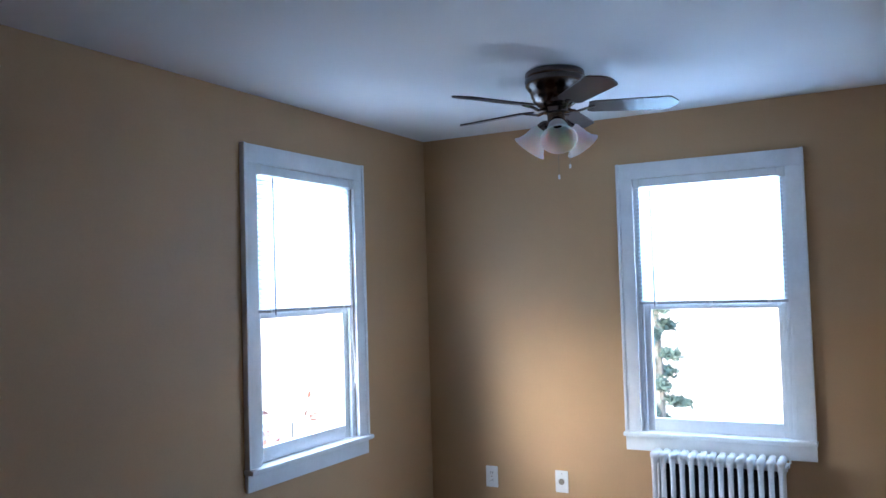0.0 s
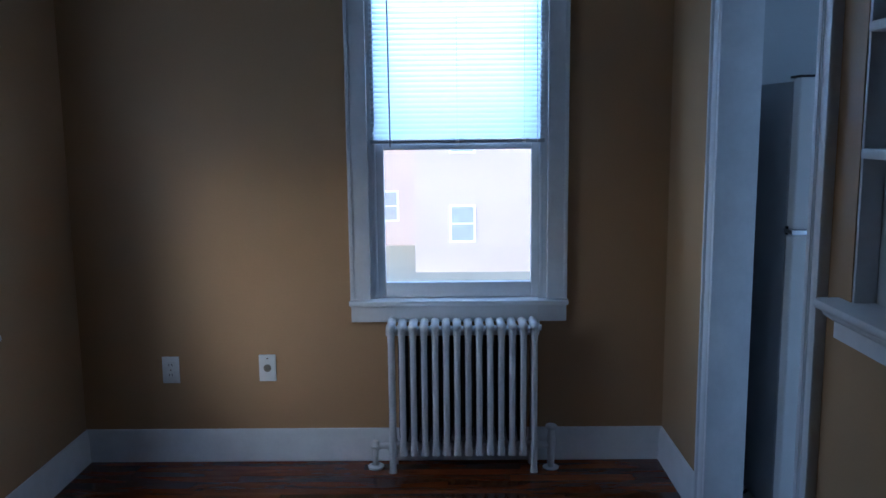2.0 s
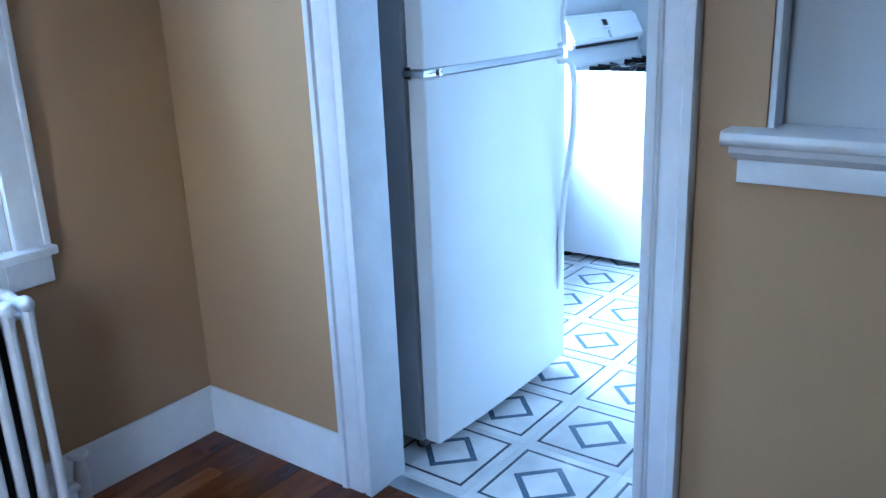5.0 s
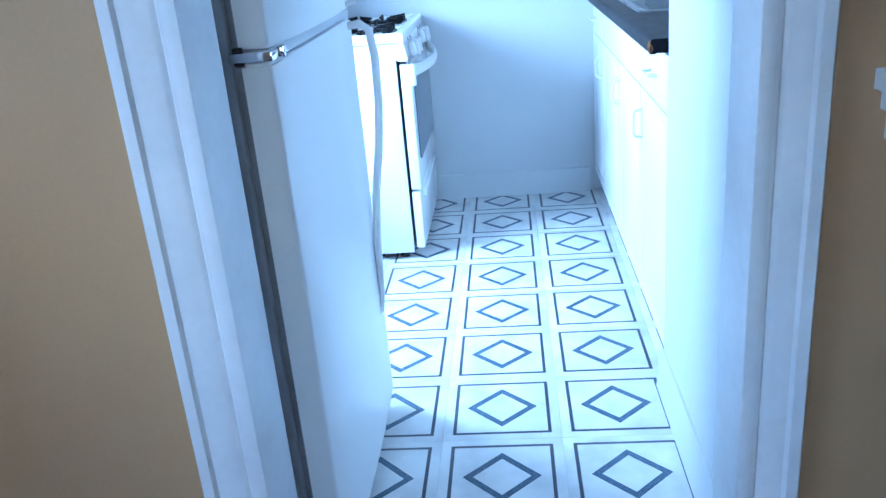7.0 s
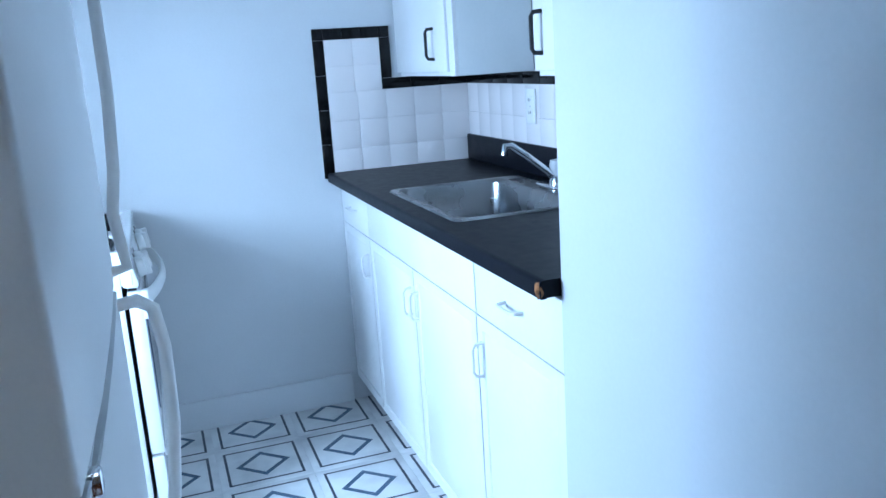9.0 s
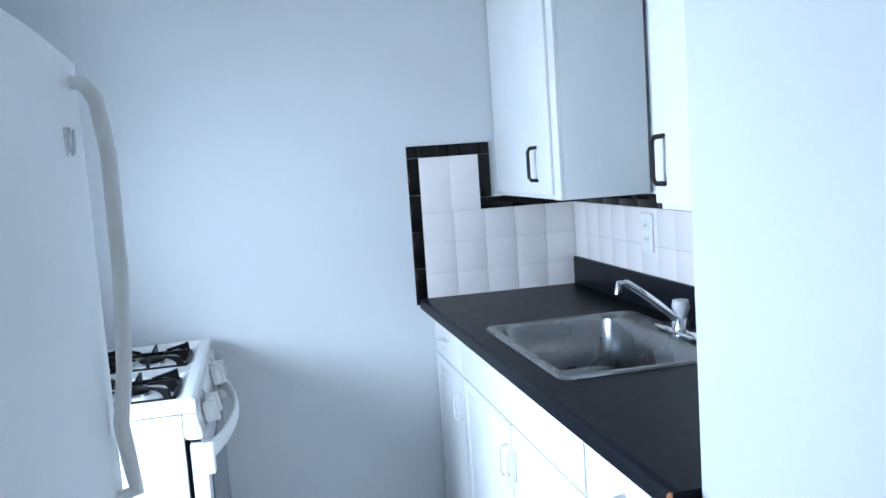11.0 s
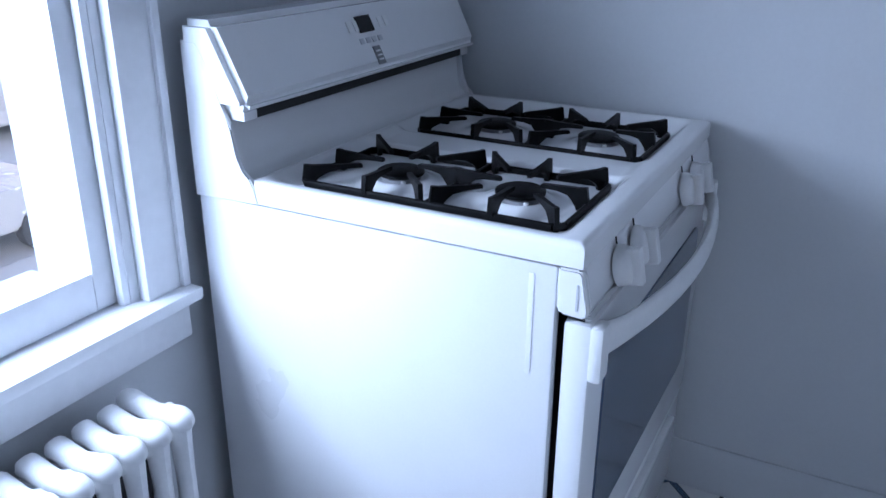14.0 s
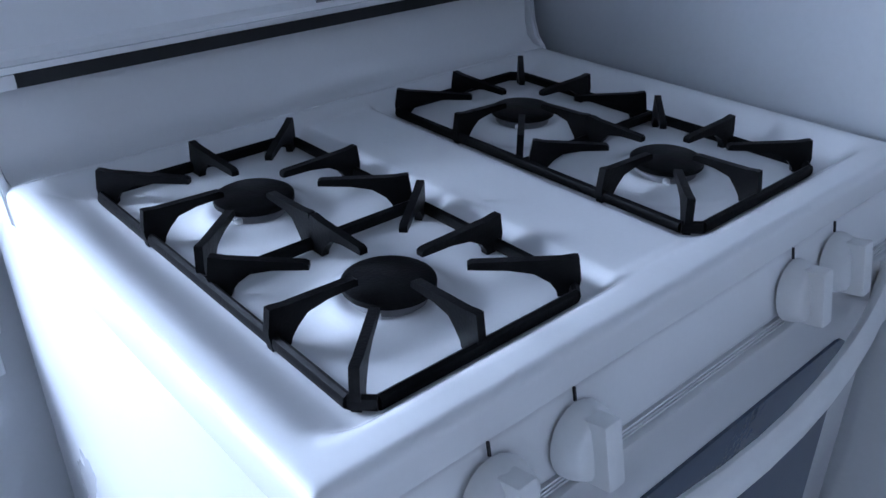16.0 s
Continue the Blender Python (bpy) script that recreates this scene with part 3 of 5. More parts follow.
M_N, M_W, M_K = pose(WIN_N, 0, 0), pose(WX, WIN_W_Y, 0.03, 0, 0, 90), pose(WIN_K, 0, 0)
window("window_1", M_W, "white double-hung sash window in the tan wall")
window("window_2", M_N, "white double-hung sash window above the radiator")
window("window_3", M_K, "white double-hung kitchen window beside the stove")
blind(M_W, -0.26, 0.315, 1.0)
blind(M_N, -0.275, 0.32, 0.62)


# ---- radiators ----
def radiator(at, n, pitch, depth, height, valves, label):
    """Cast-iron column radiator: n sections along x; at is the floor point of its middle."""
    r = thing("radiator", at, label, "radiator", "cast-iron radiators")

    def section(legs):
        bm = bmesh.new()
        half = depth / 2 - 0.018
        low = 0.0 if legs else 0.075
        for y in ((-half, half) if legs else (-half,)):
            b0 = low if (legs and y) else 0.075
            tube(bm, [(0, y, b0), (0, y, b0 + 0.03), (0, y, 0.16), (0, y, height - 0.10), (0, y, height - 0.03)], 0.014, 10,
                 radii=[(0.016, 0.012), (0.014, 0.012)] + [(0.0125 if y < 0 else 0.0095, 0.0165)] * 2 + [(0.0155, 0.019)])
            bmesh.ops.create_uvsphere(bm, u_segments=12, v_segments=8, radius=1, matrix=Matrix.LocRotScale((0, y, height - 0.020), None, (0.0185, 0.027, 0.020 if y else 0.012)))
        tube(bm, [(0, -half - 0.012, height - 0.022), (0, -half, height - 0.018), (0, 0, height - 0.026), (0, half, height - 0.018), (0, half + 0.012, height - 0.022)], 0.017, 12, radii=[(0.010, 0.008), (0.0185, 0.016), (0.0165, 0.016), (0.0185, 0.016), (0.010, 0.008)])
        for z, rr in ((height - 0.045, 0.017), (0.10, 0.017)):
            tube(bm, [(0, -half - 0.01, z), (0, -half, z), (0, 0, z - 0.004), (0, half, z), (0, half + 0.01, z)], rr, 10, radii=[(0.010, 0.010), (0.016, rr), (0.014, rr), (0.016, rr), (0.010, 0.010)])
            bmesh.ops.create_cone(bm, cap_ends=True, segments=12, radius1=0.020, radius2=0.020, depth=pitch, matrix=Matrix.Translation((0, 0, z - 0.002)) @ Matrix.Rotation(radians(90), 4, "Y"))
        return bm

    # rear columns, widened and darkened to stand in for shade in the gaps
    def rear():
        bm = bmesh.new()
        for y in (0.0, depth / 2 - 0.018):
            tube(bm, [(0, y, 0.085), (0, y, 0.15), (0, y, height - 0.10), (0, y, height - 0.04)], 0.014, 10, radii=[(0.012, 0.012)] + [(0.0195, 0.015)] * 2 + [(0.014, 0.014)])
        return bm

    shade = mesh_of("rear_column", rear(), GAPSHADE)
    end = mesh_of("end_section", section(True), RADI)
    mid = mesh_of("section", section(False), RADI)
    for k in range(n):
        x = (k - (n - 1) / 2) * pitch
        sec = share("section", end if k in (0, n - 1) else mid, r, pose(x, 0, 0))
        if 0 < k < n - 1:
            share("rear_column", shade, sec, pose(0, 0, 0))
    xe = (n - 1) / 2 * pitch
    part("plug", tube(bmesh.new(), [(xe + 0.01, 0, height - 0.037), (xe + 0.032, 0, height - 0.037)], 0.013, 8), RADI, r)
    if "right" in valves:
        v = bmesh.new()
        tube(v, [(xe + 0.01, 0, 0.10), (xe + 0.075, 0, 0.10)], 0.014, 10)
        tube(v, [(xe + 0.075, 0, 0.0), (xe + 0.075, 0, 0.12), (xe + 0.075, 0, 0.17)], 0.016, 10, radii=[0.013, 0.02, 0.011])
        lathe(v, [(0.0, 0.004), (0.032, 0.002), (0.034, 0.008), (0.0, 0.012)], (xe + 0.075, 0, -0.004), 14)
        part("valve", v, RADI, r)
        part("valve_wheel", lathe(bmesh.new(), [(0.0, 0.0), (0.022, 0.002), (0.026, 0.008), (0.022, 0.016), (0.0, 0.018)], (xe + 0.075, 0, 0.17), 12), RADI, r)
    if "left" in valves:
        v = bmesh.new()
        tube(v, [(-xe - 0.01, 0, 0.10), (-xe - 0.055, 0, 0.10), (-xe - 0.075, 0, 0.085), (-xe - 0.075, 0, 0.0)], 0.014, 10)
        lathe(v, [(0.018, 0.09), (0.022, 0.10), (0.014, 0.12), (0.0, 0.122)], (-xe - 0.075, 0, 0), 10)
        lathe(v, [(0.0, 0.004), (0.03, 0.002), (0.034, 0.012), (0.02, 0.02)], (-xe - 0.075, 0, 0), 14)
        part("trap", v, RADI, r)
    return r


radiator((-0.797, -0.100, 0), 14, 0.0445, 0.13, 0.635, ("left", "right"), "white-painted cast-iron column radiator under the window")
radiator((1.50, -0.108, 0), 17, 0.0445, 0.13, 0.605, ("right",), "white-painted cast-iron column radiator beside the stove")


# ---- outlets ----
def outlet(m, coax, label):
    o = thing("wall_outlet", None, label, "outlet", "wall outlets", m=m)
    part("plate", boxes((-0.036, 0.036, -0.006, 0, -0.058, 0.058), bevel=0.004), PLASTIC, o)
    if coax:
        part("socket", lathe(bmesh.new(), [(0.016, 0), (0.016, 0.004), (0.009, 0.005), (0.009, 0.010), (0.004, 0.010), (0.0, 0.006)], (0, -0.006, 0), 14, Matrix.Rotation(radians(90), 3, "X")), BRASSY, o)
    else:
        for z in (-0.021, 0.021):
            s = part("receptacle", boxes((-0.016, 0.016, -0.0085, -0.005, z - 0.014, z + 0.014), bevel=0.003), PLASTIC, o)
            for x in (-0.006, 0.006):
                part("slot", boxes((x - 0.0012, x + 0.0012, -0.0092, -0.0082, z - 0.004, z + 0.006)), BLACK, s)
    part("screw", lathe(bmesh.new(), [(0.003, 0), (0.003, 0.001), (0.0, 0.0016)], (0, -0.006, 0 if not coax else 0.042), 8, Matrix.Rotation(radians(90), 3, "X")), CHROME, o)
    return o


outlet(pose(-2.030, 0, 0.402), False, "white duplex outlet plate on the tan wall")
outlet(pose(-1.620, 0, 0.408), True, "white plate with a round cable socket")


# ---- ceiling fan ----
fan = thing("ceiling_fan", (-1.178, -1.085, CZ), "dark pewter flush-mount ceiling fan with frosted glass lights", "ceiling fan")
part("canopy", lathe(bmesh.new(), [(0.0, 0.0), (0.108, 0.0), (0.118, -0.008), (0.120, -0.022), (0.117, -0.030), (0.121, -0.040), (0.118, -0.062), (0.105, -0.080), (0.100, -0.088), (0.098, -0.10), (0.085, -0.128), (0.064, -0.145), (0.0, -0.148)], (0, 0, 0), 36), BRONZE, fan)
part("hub", lathe(bmesh.new(), [(0.0, -0.145), (0.050, -0.147), (0.052, -0.168), (0.036, -0.172), (0.034, -0.20), (0.046, -0.206), (0.046, -0.222), (0.025, -0.240), (0.018, -0.252), (0.0, -0.256)], (0, 0, 0), 28), BRONZE, fan)
BLADES = (24, 96, 168, 240, 312)
for ang in BLADES:
    m = Matrix.Rotation(radians(ang), 4, "Z")
    arm = bmesh.new()
    tube(arm, [m @ Vector(p) for p in ((0.045, 0, -0.155), (0.085, 0, -0.166), (0.12, 0, -0.156), (0.155, 0, -0.150))], 0.008, 8, radii=[(0.010, 0.006), (0.012, 0.005), (0.010, 0.005), (0.022, 0.004)])
    a = part("blade_arm", arm, BRONZE, fan)
    bl = bmesh.new()
    outline = [(0.13, -0.040), (0.15, -0.050), (0.435, -0.063), (0.449, -0.058), (0.482, -0.018), (0.485, 0.0), (0.482, 0.018), (0.449, 0.058), (0.435, 0.063), (0.15, 0.050), (0.13, 0.040)]
    prism(bl, outline, "z", -0.003, 0.003)
    bmesh.ops.transform(bl, matrix=m @ Matrix.Translation((0, 0, -0.148)) @ Matrix.Rotation(radians(-11), 4, "X"), verts=bl.verts[:])
    part("blade", bl, BLADE, fan)
for ang in (294, 54, 174):
    m = Matrix.Rotation(radians(ang), 4, "Z")
    t = m @ Matrix.Translation((0.050, 0, -0.215)) @ Matrix.Rotation(radians(-42), 4, "Y")
    arm = part("light_arm", tube(bmesh.new(), [m @ Vector((0.02, 0, -0.205)), m @ Vector((0.055, 0, -0.20)), t @ Vector((0.0, 0, -0.01))], 0.009, 8), BRONZE, fan)
    part("socket_cup", lathe(bmesh.new(), [(0.0, 0.012), (0.020, 0.010), (0.027, -0.008), (0.029, -0.022)], (0, 0, 0), 18, None), BRONZE, arm).data.transform(t)
    sh = bmesh.new()
    lathe(sh, [(0.025, -0.012), (0.036, -0.026), (0.043, -0.050), (0.050, -0.078), (0.062, -0.102), (0.073, -0.112), (0.070, -0.112), (0.059, -0.101), (0.047, -0.078), (0.040, -0.050), (0.033, -0.026), (0.022, -0.014)], (0, 0, 0), 24)
    bmesh.ops.transform(sh, matrix=t, verts=sh.verts[:])
    part("glass_shade", sh, FROST, fan, "frosted white glass tulip shade")
for x, y, z in ((0.012, -0.02, -0.42), (0.045, 0.02, -0.375)):
    part("pull_chain", tube(bmesh.new(), [(x, y, -0.23), (x, y, z)], 0.0008, 5), BRASSY, fan)
    part("chain_pull", lathe(bmesh.new(), [(0.0, 0.02), (0.004, 0.016), (0.0045, 0.002), (0.0, 0.0)], (x, y, z - 0.02), 8), PLASTIC, fan)


# ---- the kitchen ----
# fridge
FX0, FX1 = 0.274, 0.985
fr = thing("fridge", ((FX0 + FX1) / 2, -0.35, 0), "white top-freezer fridge with bowed white handles", "fridge")
# the side panel is toned grey to carry its shade
part("body", boxes((FX0, FX1, -0.630, -0.04, 0.035, 1.545), bevel=0.006), GREYSIDE, fr, "textured side panel with shade put in its pale grey", local=False)
part("gasket", boxes((FX0 + 0.012, FX1 - 0.012, -0.642, -0.630, 0.06, 1.04), (FX0 + 0.012, FX1 - 0.012, -0.642, -0.630, 1.075, 1.54)), GASKET, fr, local=False)


def fridge_door(nm, z0, z1):
    bm = bmesh.new()
    out = [(FX0, -0.645), (FX0, -0.688), (FX0 + 0.002, -0.692), (FX0 + 0.007, -0.6945), (FX0 + 0.20, -0.699), ((FX0 + FX1) / 2, -0.700), (FX1 - 0.20, -0.699), (FX1 - 0.007, -0.6945), (FX1 - 0.002, -0.692), (FX1, -0.688), (FX1, -0.645)]
    prism(bm, out, "z", z0, z1)
    bmesh.ops.bevel(bm, geom=[e for e in bm.edges if abs(e.verts[0].co.z - e.verts[1].co.z) < 1e-5], offset=0.005, segments=2, affect="EDGES")
    return part(nm, bm, FRIDGE, fr, local=False)


fd = fridge_door("fridge_door", 0.045, 1.046)
zd = fridge_door("freezer_door", 1.068, 1.553)
part("trim_strip", boxes((FX0 + 0.004, FX1 - 0.004, -0.692, -0.645, 1.047, 1.067), bevel=0.003), GREYMETAL, fr, local=False)
part("hinge", boxes((FX0 - 0.004, FX0 + 0.055, -0.698, -0.628, 1.049, 1.064), (FX0 + 0.052, FX0 + 0.068, -0.703, -0.690, 1.047, 1.066), bevel=0.003), CHROME, fr, local=False)
part("hinge_block", boxes((FX0 - 0.002, FX0 + 0.004, -0.650, -0.634, 1.044, 1.072), bevel=0.002), BLACK, fr, local=False)
part("top_hinge", boxes((FX0 + 0.005, FX0 + 0.06, -0.685, -0.60, 1.554, 1.562), bevel=0.002), BLACK, fr, local=False)
HX = FX1 - 0.048
part("handle", tube(bmesh.new(), [(HX, -0.688, 1.525), (HX, -0.708, 1.522), (HX, -0.719, 1.505), (HX, -0.725, 1.45), (HX, -0.724, 1.32), (HX, -0.717, 1.22), (HX, -0.708, 1.16), (HX, -0.712, 1.12), (HX, -0.716, 1.085), (HX, -0.690, 1.078)], 0.011, 10,
                       radii=[(0.009, 0.008)] + [(0.0062, 0.0085)] * 8 + [(0.008, 0.007)]), PLASTIC, zd, "bowed white freezer handle", local=False)
part("handle", tube(bmesh.new(), [(HX, -0.688, 1.030), (HX, -0.722, 1.034), (HX, -0.742, 1.020), (HX, -0.750, 0.96), (HX, -0.748, 0.85), (HX, -0.736, 0.74), (HX, -0.716, 0.62), (HX, -0.706, 0.50), (HX, -0.702, 0.36), (HX, -0.696, 0.30)], 0.011, 10,
                       radii=[(0.010, 0.009)] + [(0.0085, 0.010)] * 7 + [(0.008, 0.008), (0.007, 0.006)]), PLASTIC, fd, "long bowed white fridge handle", local=False)
part("kick_grille", boxes((FX0 + 0.02, FX1 - 0.02, -0.625, -0.60, 0.008, 0.04), bevel=0.002), GASKET, fr, local=False)
for x in (FX0 + 0.04, FX1 - 0.04):
    part("foot", lathe(bmesh.new(), [(0.0, 0.0), (0.018, 0.0), (0.018, 0.012), (0.008, 0.014), (0.008, 0.04)], (x, -0.60, 0), 12), BLACK, fr, local=False)
bd = [(FX1 - 0.105 + 0.016 * math.cos(a) + 0.0035 * a, -0.6965, 1.462 + 0.013 * math.sin(2 * a + 0.6)) for a in [k * 0.42 for k in range(17)]]
part("badge", tube(bmesh.new(), bd, 0.0022, 6), GREYMETAL, zd, "small script maker badge", local=False)

# stove
SX0, SX1 = 2.060, 2.815
SF, SB = -0.645, -0.04
st = thing("gas_stove", ((SX0 + SX1) / 2, -0.35, 0), "white enamel gas stove with black cast-iron grates", "stove")
part("side_panel", boxes((SX0, SX0 + 0.02, SF, SB, 0.03, 0.850), bevel=0.004), STOVE_SIDE, st, local=False)
part("side_panel", boxes((SX1 - 0.02, SX1, SF, SB, 0.03, 0.850), bevel=0.004), STOVE_SIDE, st, local=False)
part("body", boxes((SX0 + 0.021, SX1 - 0.021, SF + 0.004, SB, 0.035, 0.830)), BLACK, st, local=False)
for s in (SF + 0.042,):
    part("side_rib", boxes((SX0 - 0.0009, SX0 + 0.001, s - 0.012, s - 0.004, 0.685, 0.835), bevel=0.0004), STOVE_SIDE, st, local=False)
# cooktop: a pressed pan with a raised rim all round
TZ = 0.888
GRATES = (2.243, 2.614)
BURN = [(gx - 0.006, by) for gx in GRATES for by in (-0.517, -0.308)]


def ease(d, w):
    u = min(1.0, max(0.0, d / w))
    return u * u * (3 - 2 * u)


def pan_height(x, y):
    """The pressed top: rounded outer edge, sunk pan, raised middle strip, a soft ring round each burner."""
    d = min(x - SX0 + 0.003, SX1 + 0.003 - x, y + 0.680)
    z = TZ
    if d < 0.010:
        z -= 0.010 - math.sqrt(max(0.0, 0.0001 - (0.010 - d) ** 2))
    inner = ease(min(x - SX0 - 0.012, SX1 - 0.012 - x), 0.058) * ease(y + 0.652, 0.030) * ease(-0.146 - y, 0.034)
    z -= 0.0225 * inner
    z += 0.014 * inner * (1 - ease(abs(x - 2.4285) - 0.045, 0.022))
    for bx, by in BURN:
        q = math.hypot(x - bx, y - by)
        z += 0.006 * math.exp(-((q - 0.044) / 0.012) ** 2) - 0.002 * math.exp(-((q - 0.075) / 0.012) ** 2)
    return z


def cooktop():
    def steps(a, b, n):
        e = [0, 0.001, 0.0025, 0.005, 0.0075, 0.010]
        return [a + v for v in e] + [a + 0.010 + (b - a - 0.020) * k / n for k in range(1, n)] + [b - v for v in reversed(e)]
    xs, ys = steps(SX0 - 0.003, SX1 + 0.003, 170), steps(-0.680, -0.085, 130)
    bm = bmesh.new()
    g = [[bm.verts.new((x, y, pan_height(x, y))) for y in ys] for x in xs]
    for i in range(len(xs) - 1):
        for j in range(len(ys) - 1):
            bm.faces.new((g[i][j], g[i + 1][j], g[i + 1][j + 1], g[i][j + 1]))
    rim = [g[0][j] for j in range(len(ys) - 1, -1, -1)] + [g[i][0] for i in range(1, len(xs))] + [g[-1][j] for j in range(1, len(ys))]
    low = [bm.verts.new((v.co.x, v.co.y, 0.8535)) for v in rim]
    for k in range(len(rim) - 1):
        bm.faces.new((rim[k], rim[k + 1], low[k + 1], low[k]))
    return bm


part("cooktop", cooktop(), STOVE, st, local=False)
# control panel, sloping forward, with a moulded end at each side
part("control_panel", prism(bmesh.new(), [(-0.640, 0.852), (-0.676, 0.852), (-0.680, 0.848), (-0.690, 0.798), (-0.688, 0.790), (-0.640, 0.790)], "x", SX0 + 0.012, SX1 - 0.012), STOVE, st, local=False)
for x0, x1, xg in ((SX0 - 0.003, SX0 + 0.0115, SX0 - 0.004), (SX1 - 0.0115, SX1 + 0.003, SX1 + 0.004)):
    pe = bmesh.new()
    prism(pe, [(-0.647, 0.851), (-0.676, 0.851), (-0.681, 0.846), (-0.691, 0.797), (-0.690, 0.788), (-0.685, 0.784), (-0.653, 0.786), (-0.647, 0.792)], "x", x0, x1)
    bmesh.ops.bevel(pe, geom=pe.edges[:], offset=0.003, segments=2, affect="EDGES")
    cap = part("panel_end", pe, STOVE, st, local=False)
    part("groove", boxes((min(xg, xg + 0.002), max(xg, xg + 0.002), -0.6765, -0.6735, 0.795, 0.832)), GREYSIDE, cap, local=False)
part("vent", boxes((SX0 + 0.012, SX1 - 0.012, -0.683, -0.66, 0.7745, 0.7895)), BLACK, st, local=False)
for dz in (0.778, 0.7825, 0.787):
    part("vent_bar", boxes((SX0 + 0.012, SX1 - 0.012, -0.690, -0.681, dz - 0.0014, dz + 0.0008)), STOVE, st, local=False)
# oven door
dr = part("oven_door", boxes((SX0 + 0.006, SX1 - 0.006, -0.695, -0.655, 0.288, 0.773), bevel=0.008), STOVE, st, local=False)
gw = bmesh.new()
r_, gx0, gx1, gz0, gz1 = 0.028, SX0 + 0.078, SX1 - 0.085, 0.39, 0.700
ol = []
for cx, cz, a0 in ((gx1 - r_, gz1 - r_, 0), (gx0 + r_, gz1 - r_, 90), (gx0 + r_, gz0 + r_, 180), (gx1 - r_, gz0 + r_, 270)):
    for k in range(5):
        a = radians(a0 + 22.5 * k)
        ol.append((cx + r_ * math.cos(a), cz + r_ * math.sin(a)))
prism(gw, ol, "y", -0.6985, -0.690)
part("oven_window", gw, OVENGLASS, dr, "dark tinted oven window", local=False)
hp = []
for k in range(13):
    u = k / 12
    x = SX0 + 0.03 + u * (SX1 - SX0 - 0.06)
    bow = math.sin(math.pi * u) ** 0.8
    hp.append((x, -0.702 - 0.052 * bow, 0.744 - 0.004 * bow))
part("door_handle", tube(bmesh.new(), hp, 0.014, 12, radii=[(0.010, 0.026)] + [(0.010, 0.021)] * 11 + [(0.010, 0.026)]), PLASTIC, dr, "bowed white bar handle", local=False)
for x in (SX0 + 0.022, SX1 - 0.022):
    part("handle_end", boxes((x - 0.018, x + 0.018, -0.712, -0.692, 0.690, 0.772), bevel=0.007), PLASTIC, dr, local=False)
dw = part("drawer", boxes((SX0 + 0.006, SX1 - 0.006, -0.690, -0.655, 0.045, 0.280), bevel=0.008), STOVE, st, local=False)
part("drawer_grip", boxes((SX0 + 0.10, SX1 - 0.10, -0.704, -0.688, 0.235, 0.262), bevel=0.006), STOVE, dw, local=False)
for x in (SX0 + 0.05, SX1 - 0.05):
    for y in (-0.60, -0.10):
        part("foot", lathe(bmesh.new(), [(0.0, 0), (0.02, 0), (0.02, 0.01), (0.01, 0.012), (0.01, 0.04)], (x, y, 0), 10), BLACK, st, local=False)
# backguard with overhanging console
part("backguard", prism(bmesh.new(), [(-0.040, 0.856), (-0.150, 0.856), (-0.150, TZ + 0.001), (-0.136, TZ + 0.004), (-0.124, 0.902), (-0.117, 0.925), (-0.113, 0.968), (-0.106, 0.976), (-0.040, 0.976)], "x", SX0 + 0.006, SX1 - 0.006), STOVE, st, local=False)
con = bmesh.new()
prism(con, [(-0.036, 0.991), (-0.150, 0.991), (-0.156, 1.006), (-0.098, 1.121), (-0.036, 1.121)], "x", SX0 - 0.005, SX1 + 0.005)
bmesh.ops.bevel(con, geom=con.edges[:], offset=0.011, segments=4, affect="EDGES")
cons = part("console", con, STOVE, st, local=False)
part("console_slot", boxes((SX0 + 0.012, SX1 - 0.012, -0.138, -0.045, 0.9765, 0.9905)), BLACK, st, local=False)
for x0, x1 in ((SX0 + 0.006, SX0 + 0.036), (SX1 - 0.036, SX1 - 0.006)):
    part("slot_end", boxes((x0, x1, -0.141, -0.060, 0.9765, 0.9908), bevel=0.002), STOVE, st, local=False)
for x0, x1 in ((SX0 - 0.0055, SX0 + 0.0035), (SX1 - 0.0035, SX1 + 0.0055)):
    ec = bmesh.new()
    prism(ec, [(-0.038, 0.850), (-0.164, 0.853), (-0.158, 0.878), (-0.150, TZ + 0.004), (-0.136, 0.900), (-0.126, 0.922), (-0.122, 0.965), (-0.118, 0.978), (-0.104, 1.002), (-0.084, 1.060), (-0.070, 1.090), (-0.038, 1.090)], "x", x0, x1)
    bmesh.ops.bevel(ec, geom=[e for e in ec.edges if abs(e.verts[0].co.x - e.verts[1].co.x) < 1e-6], offset=0.002, segments=2, affect="EDGES")
    part("end_cap", ec, STOVE_SIDE, st, local=False)
CN = Matrix.Translation(((SX0 + SX1) / 2 + 0.012, -0.1285, 1.060)) @ Matrix.Rotation(radians(-27.0), 4, "X")


def on_console(x0, x1, z0, z1, d0=-0.001, d1=0.004):
    bm = boxes((x0, x1, -d1, -d0, z0, z1))
    bmesh.ops.transform(bm, matrix=CN, verts=bm.verts[:])
    return bm


part("display", on_console(-0.045, 0.000, 0.006, 0.036), BLACK, cons, local=False)
for x in (-0.07, -0.05, 0.03, 0.05):
    part("button", on_console(x - 0.006, x + 0.006, 0.010, 0.030, -0.001, 0.002), PLASTIC, cons, local=False)
for x in (-0.05, -0.03, -0.01, 0.01):
    part("button", on_console(x - 0.006, x + 0.006, -0.014, -0.004, -0.001, 0.002), GREYSIDE, cons, local=False)
part("badge", on_console(-0.026, -0.004, -0.056, -0.022, -0.001, 0.002), GASKET, cons, "small dark square maker badge", local=False)
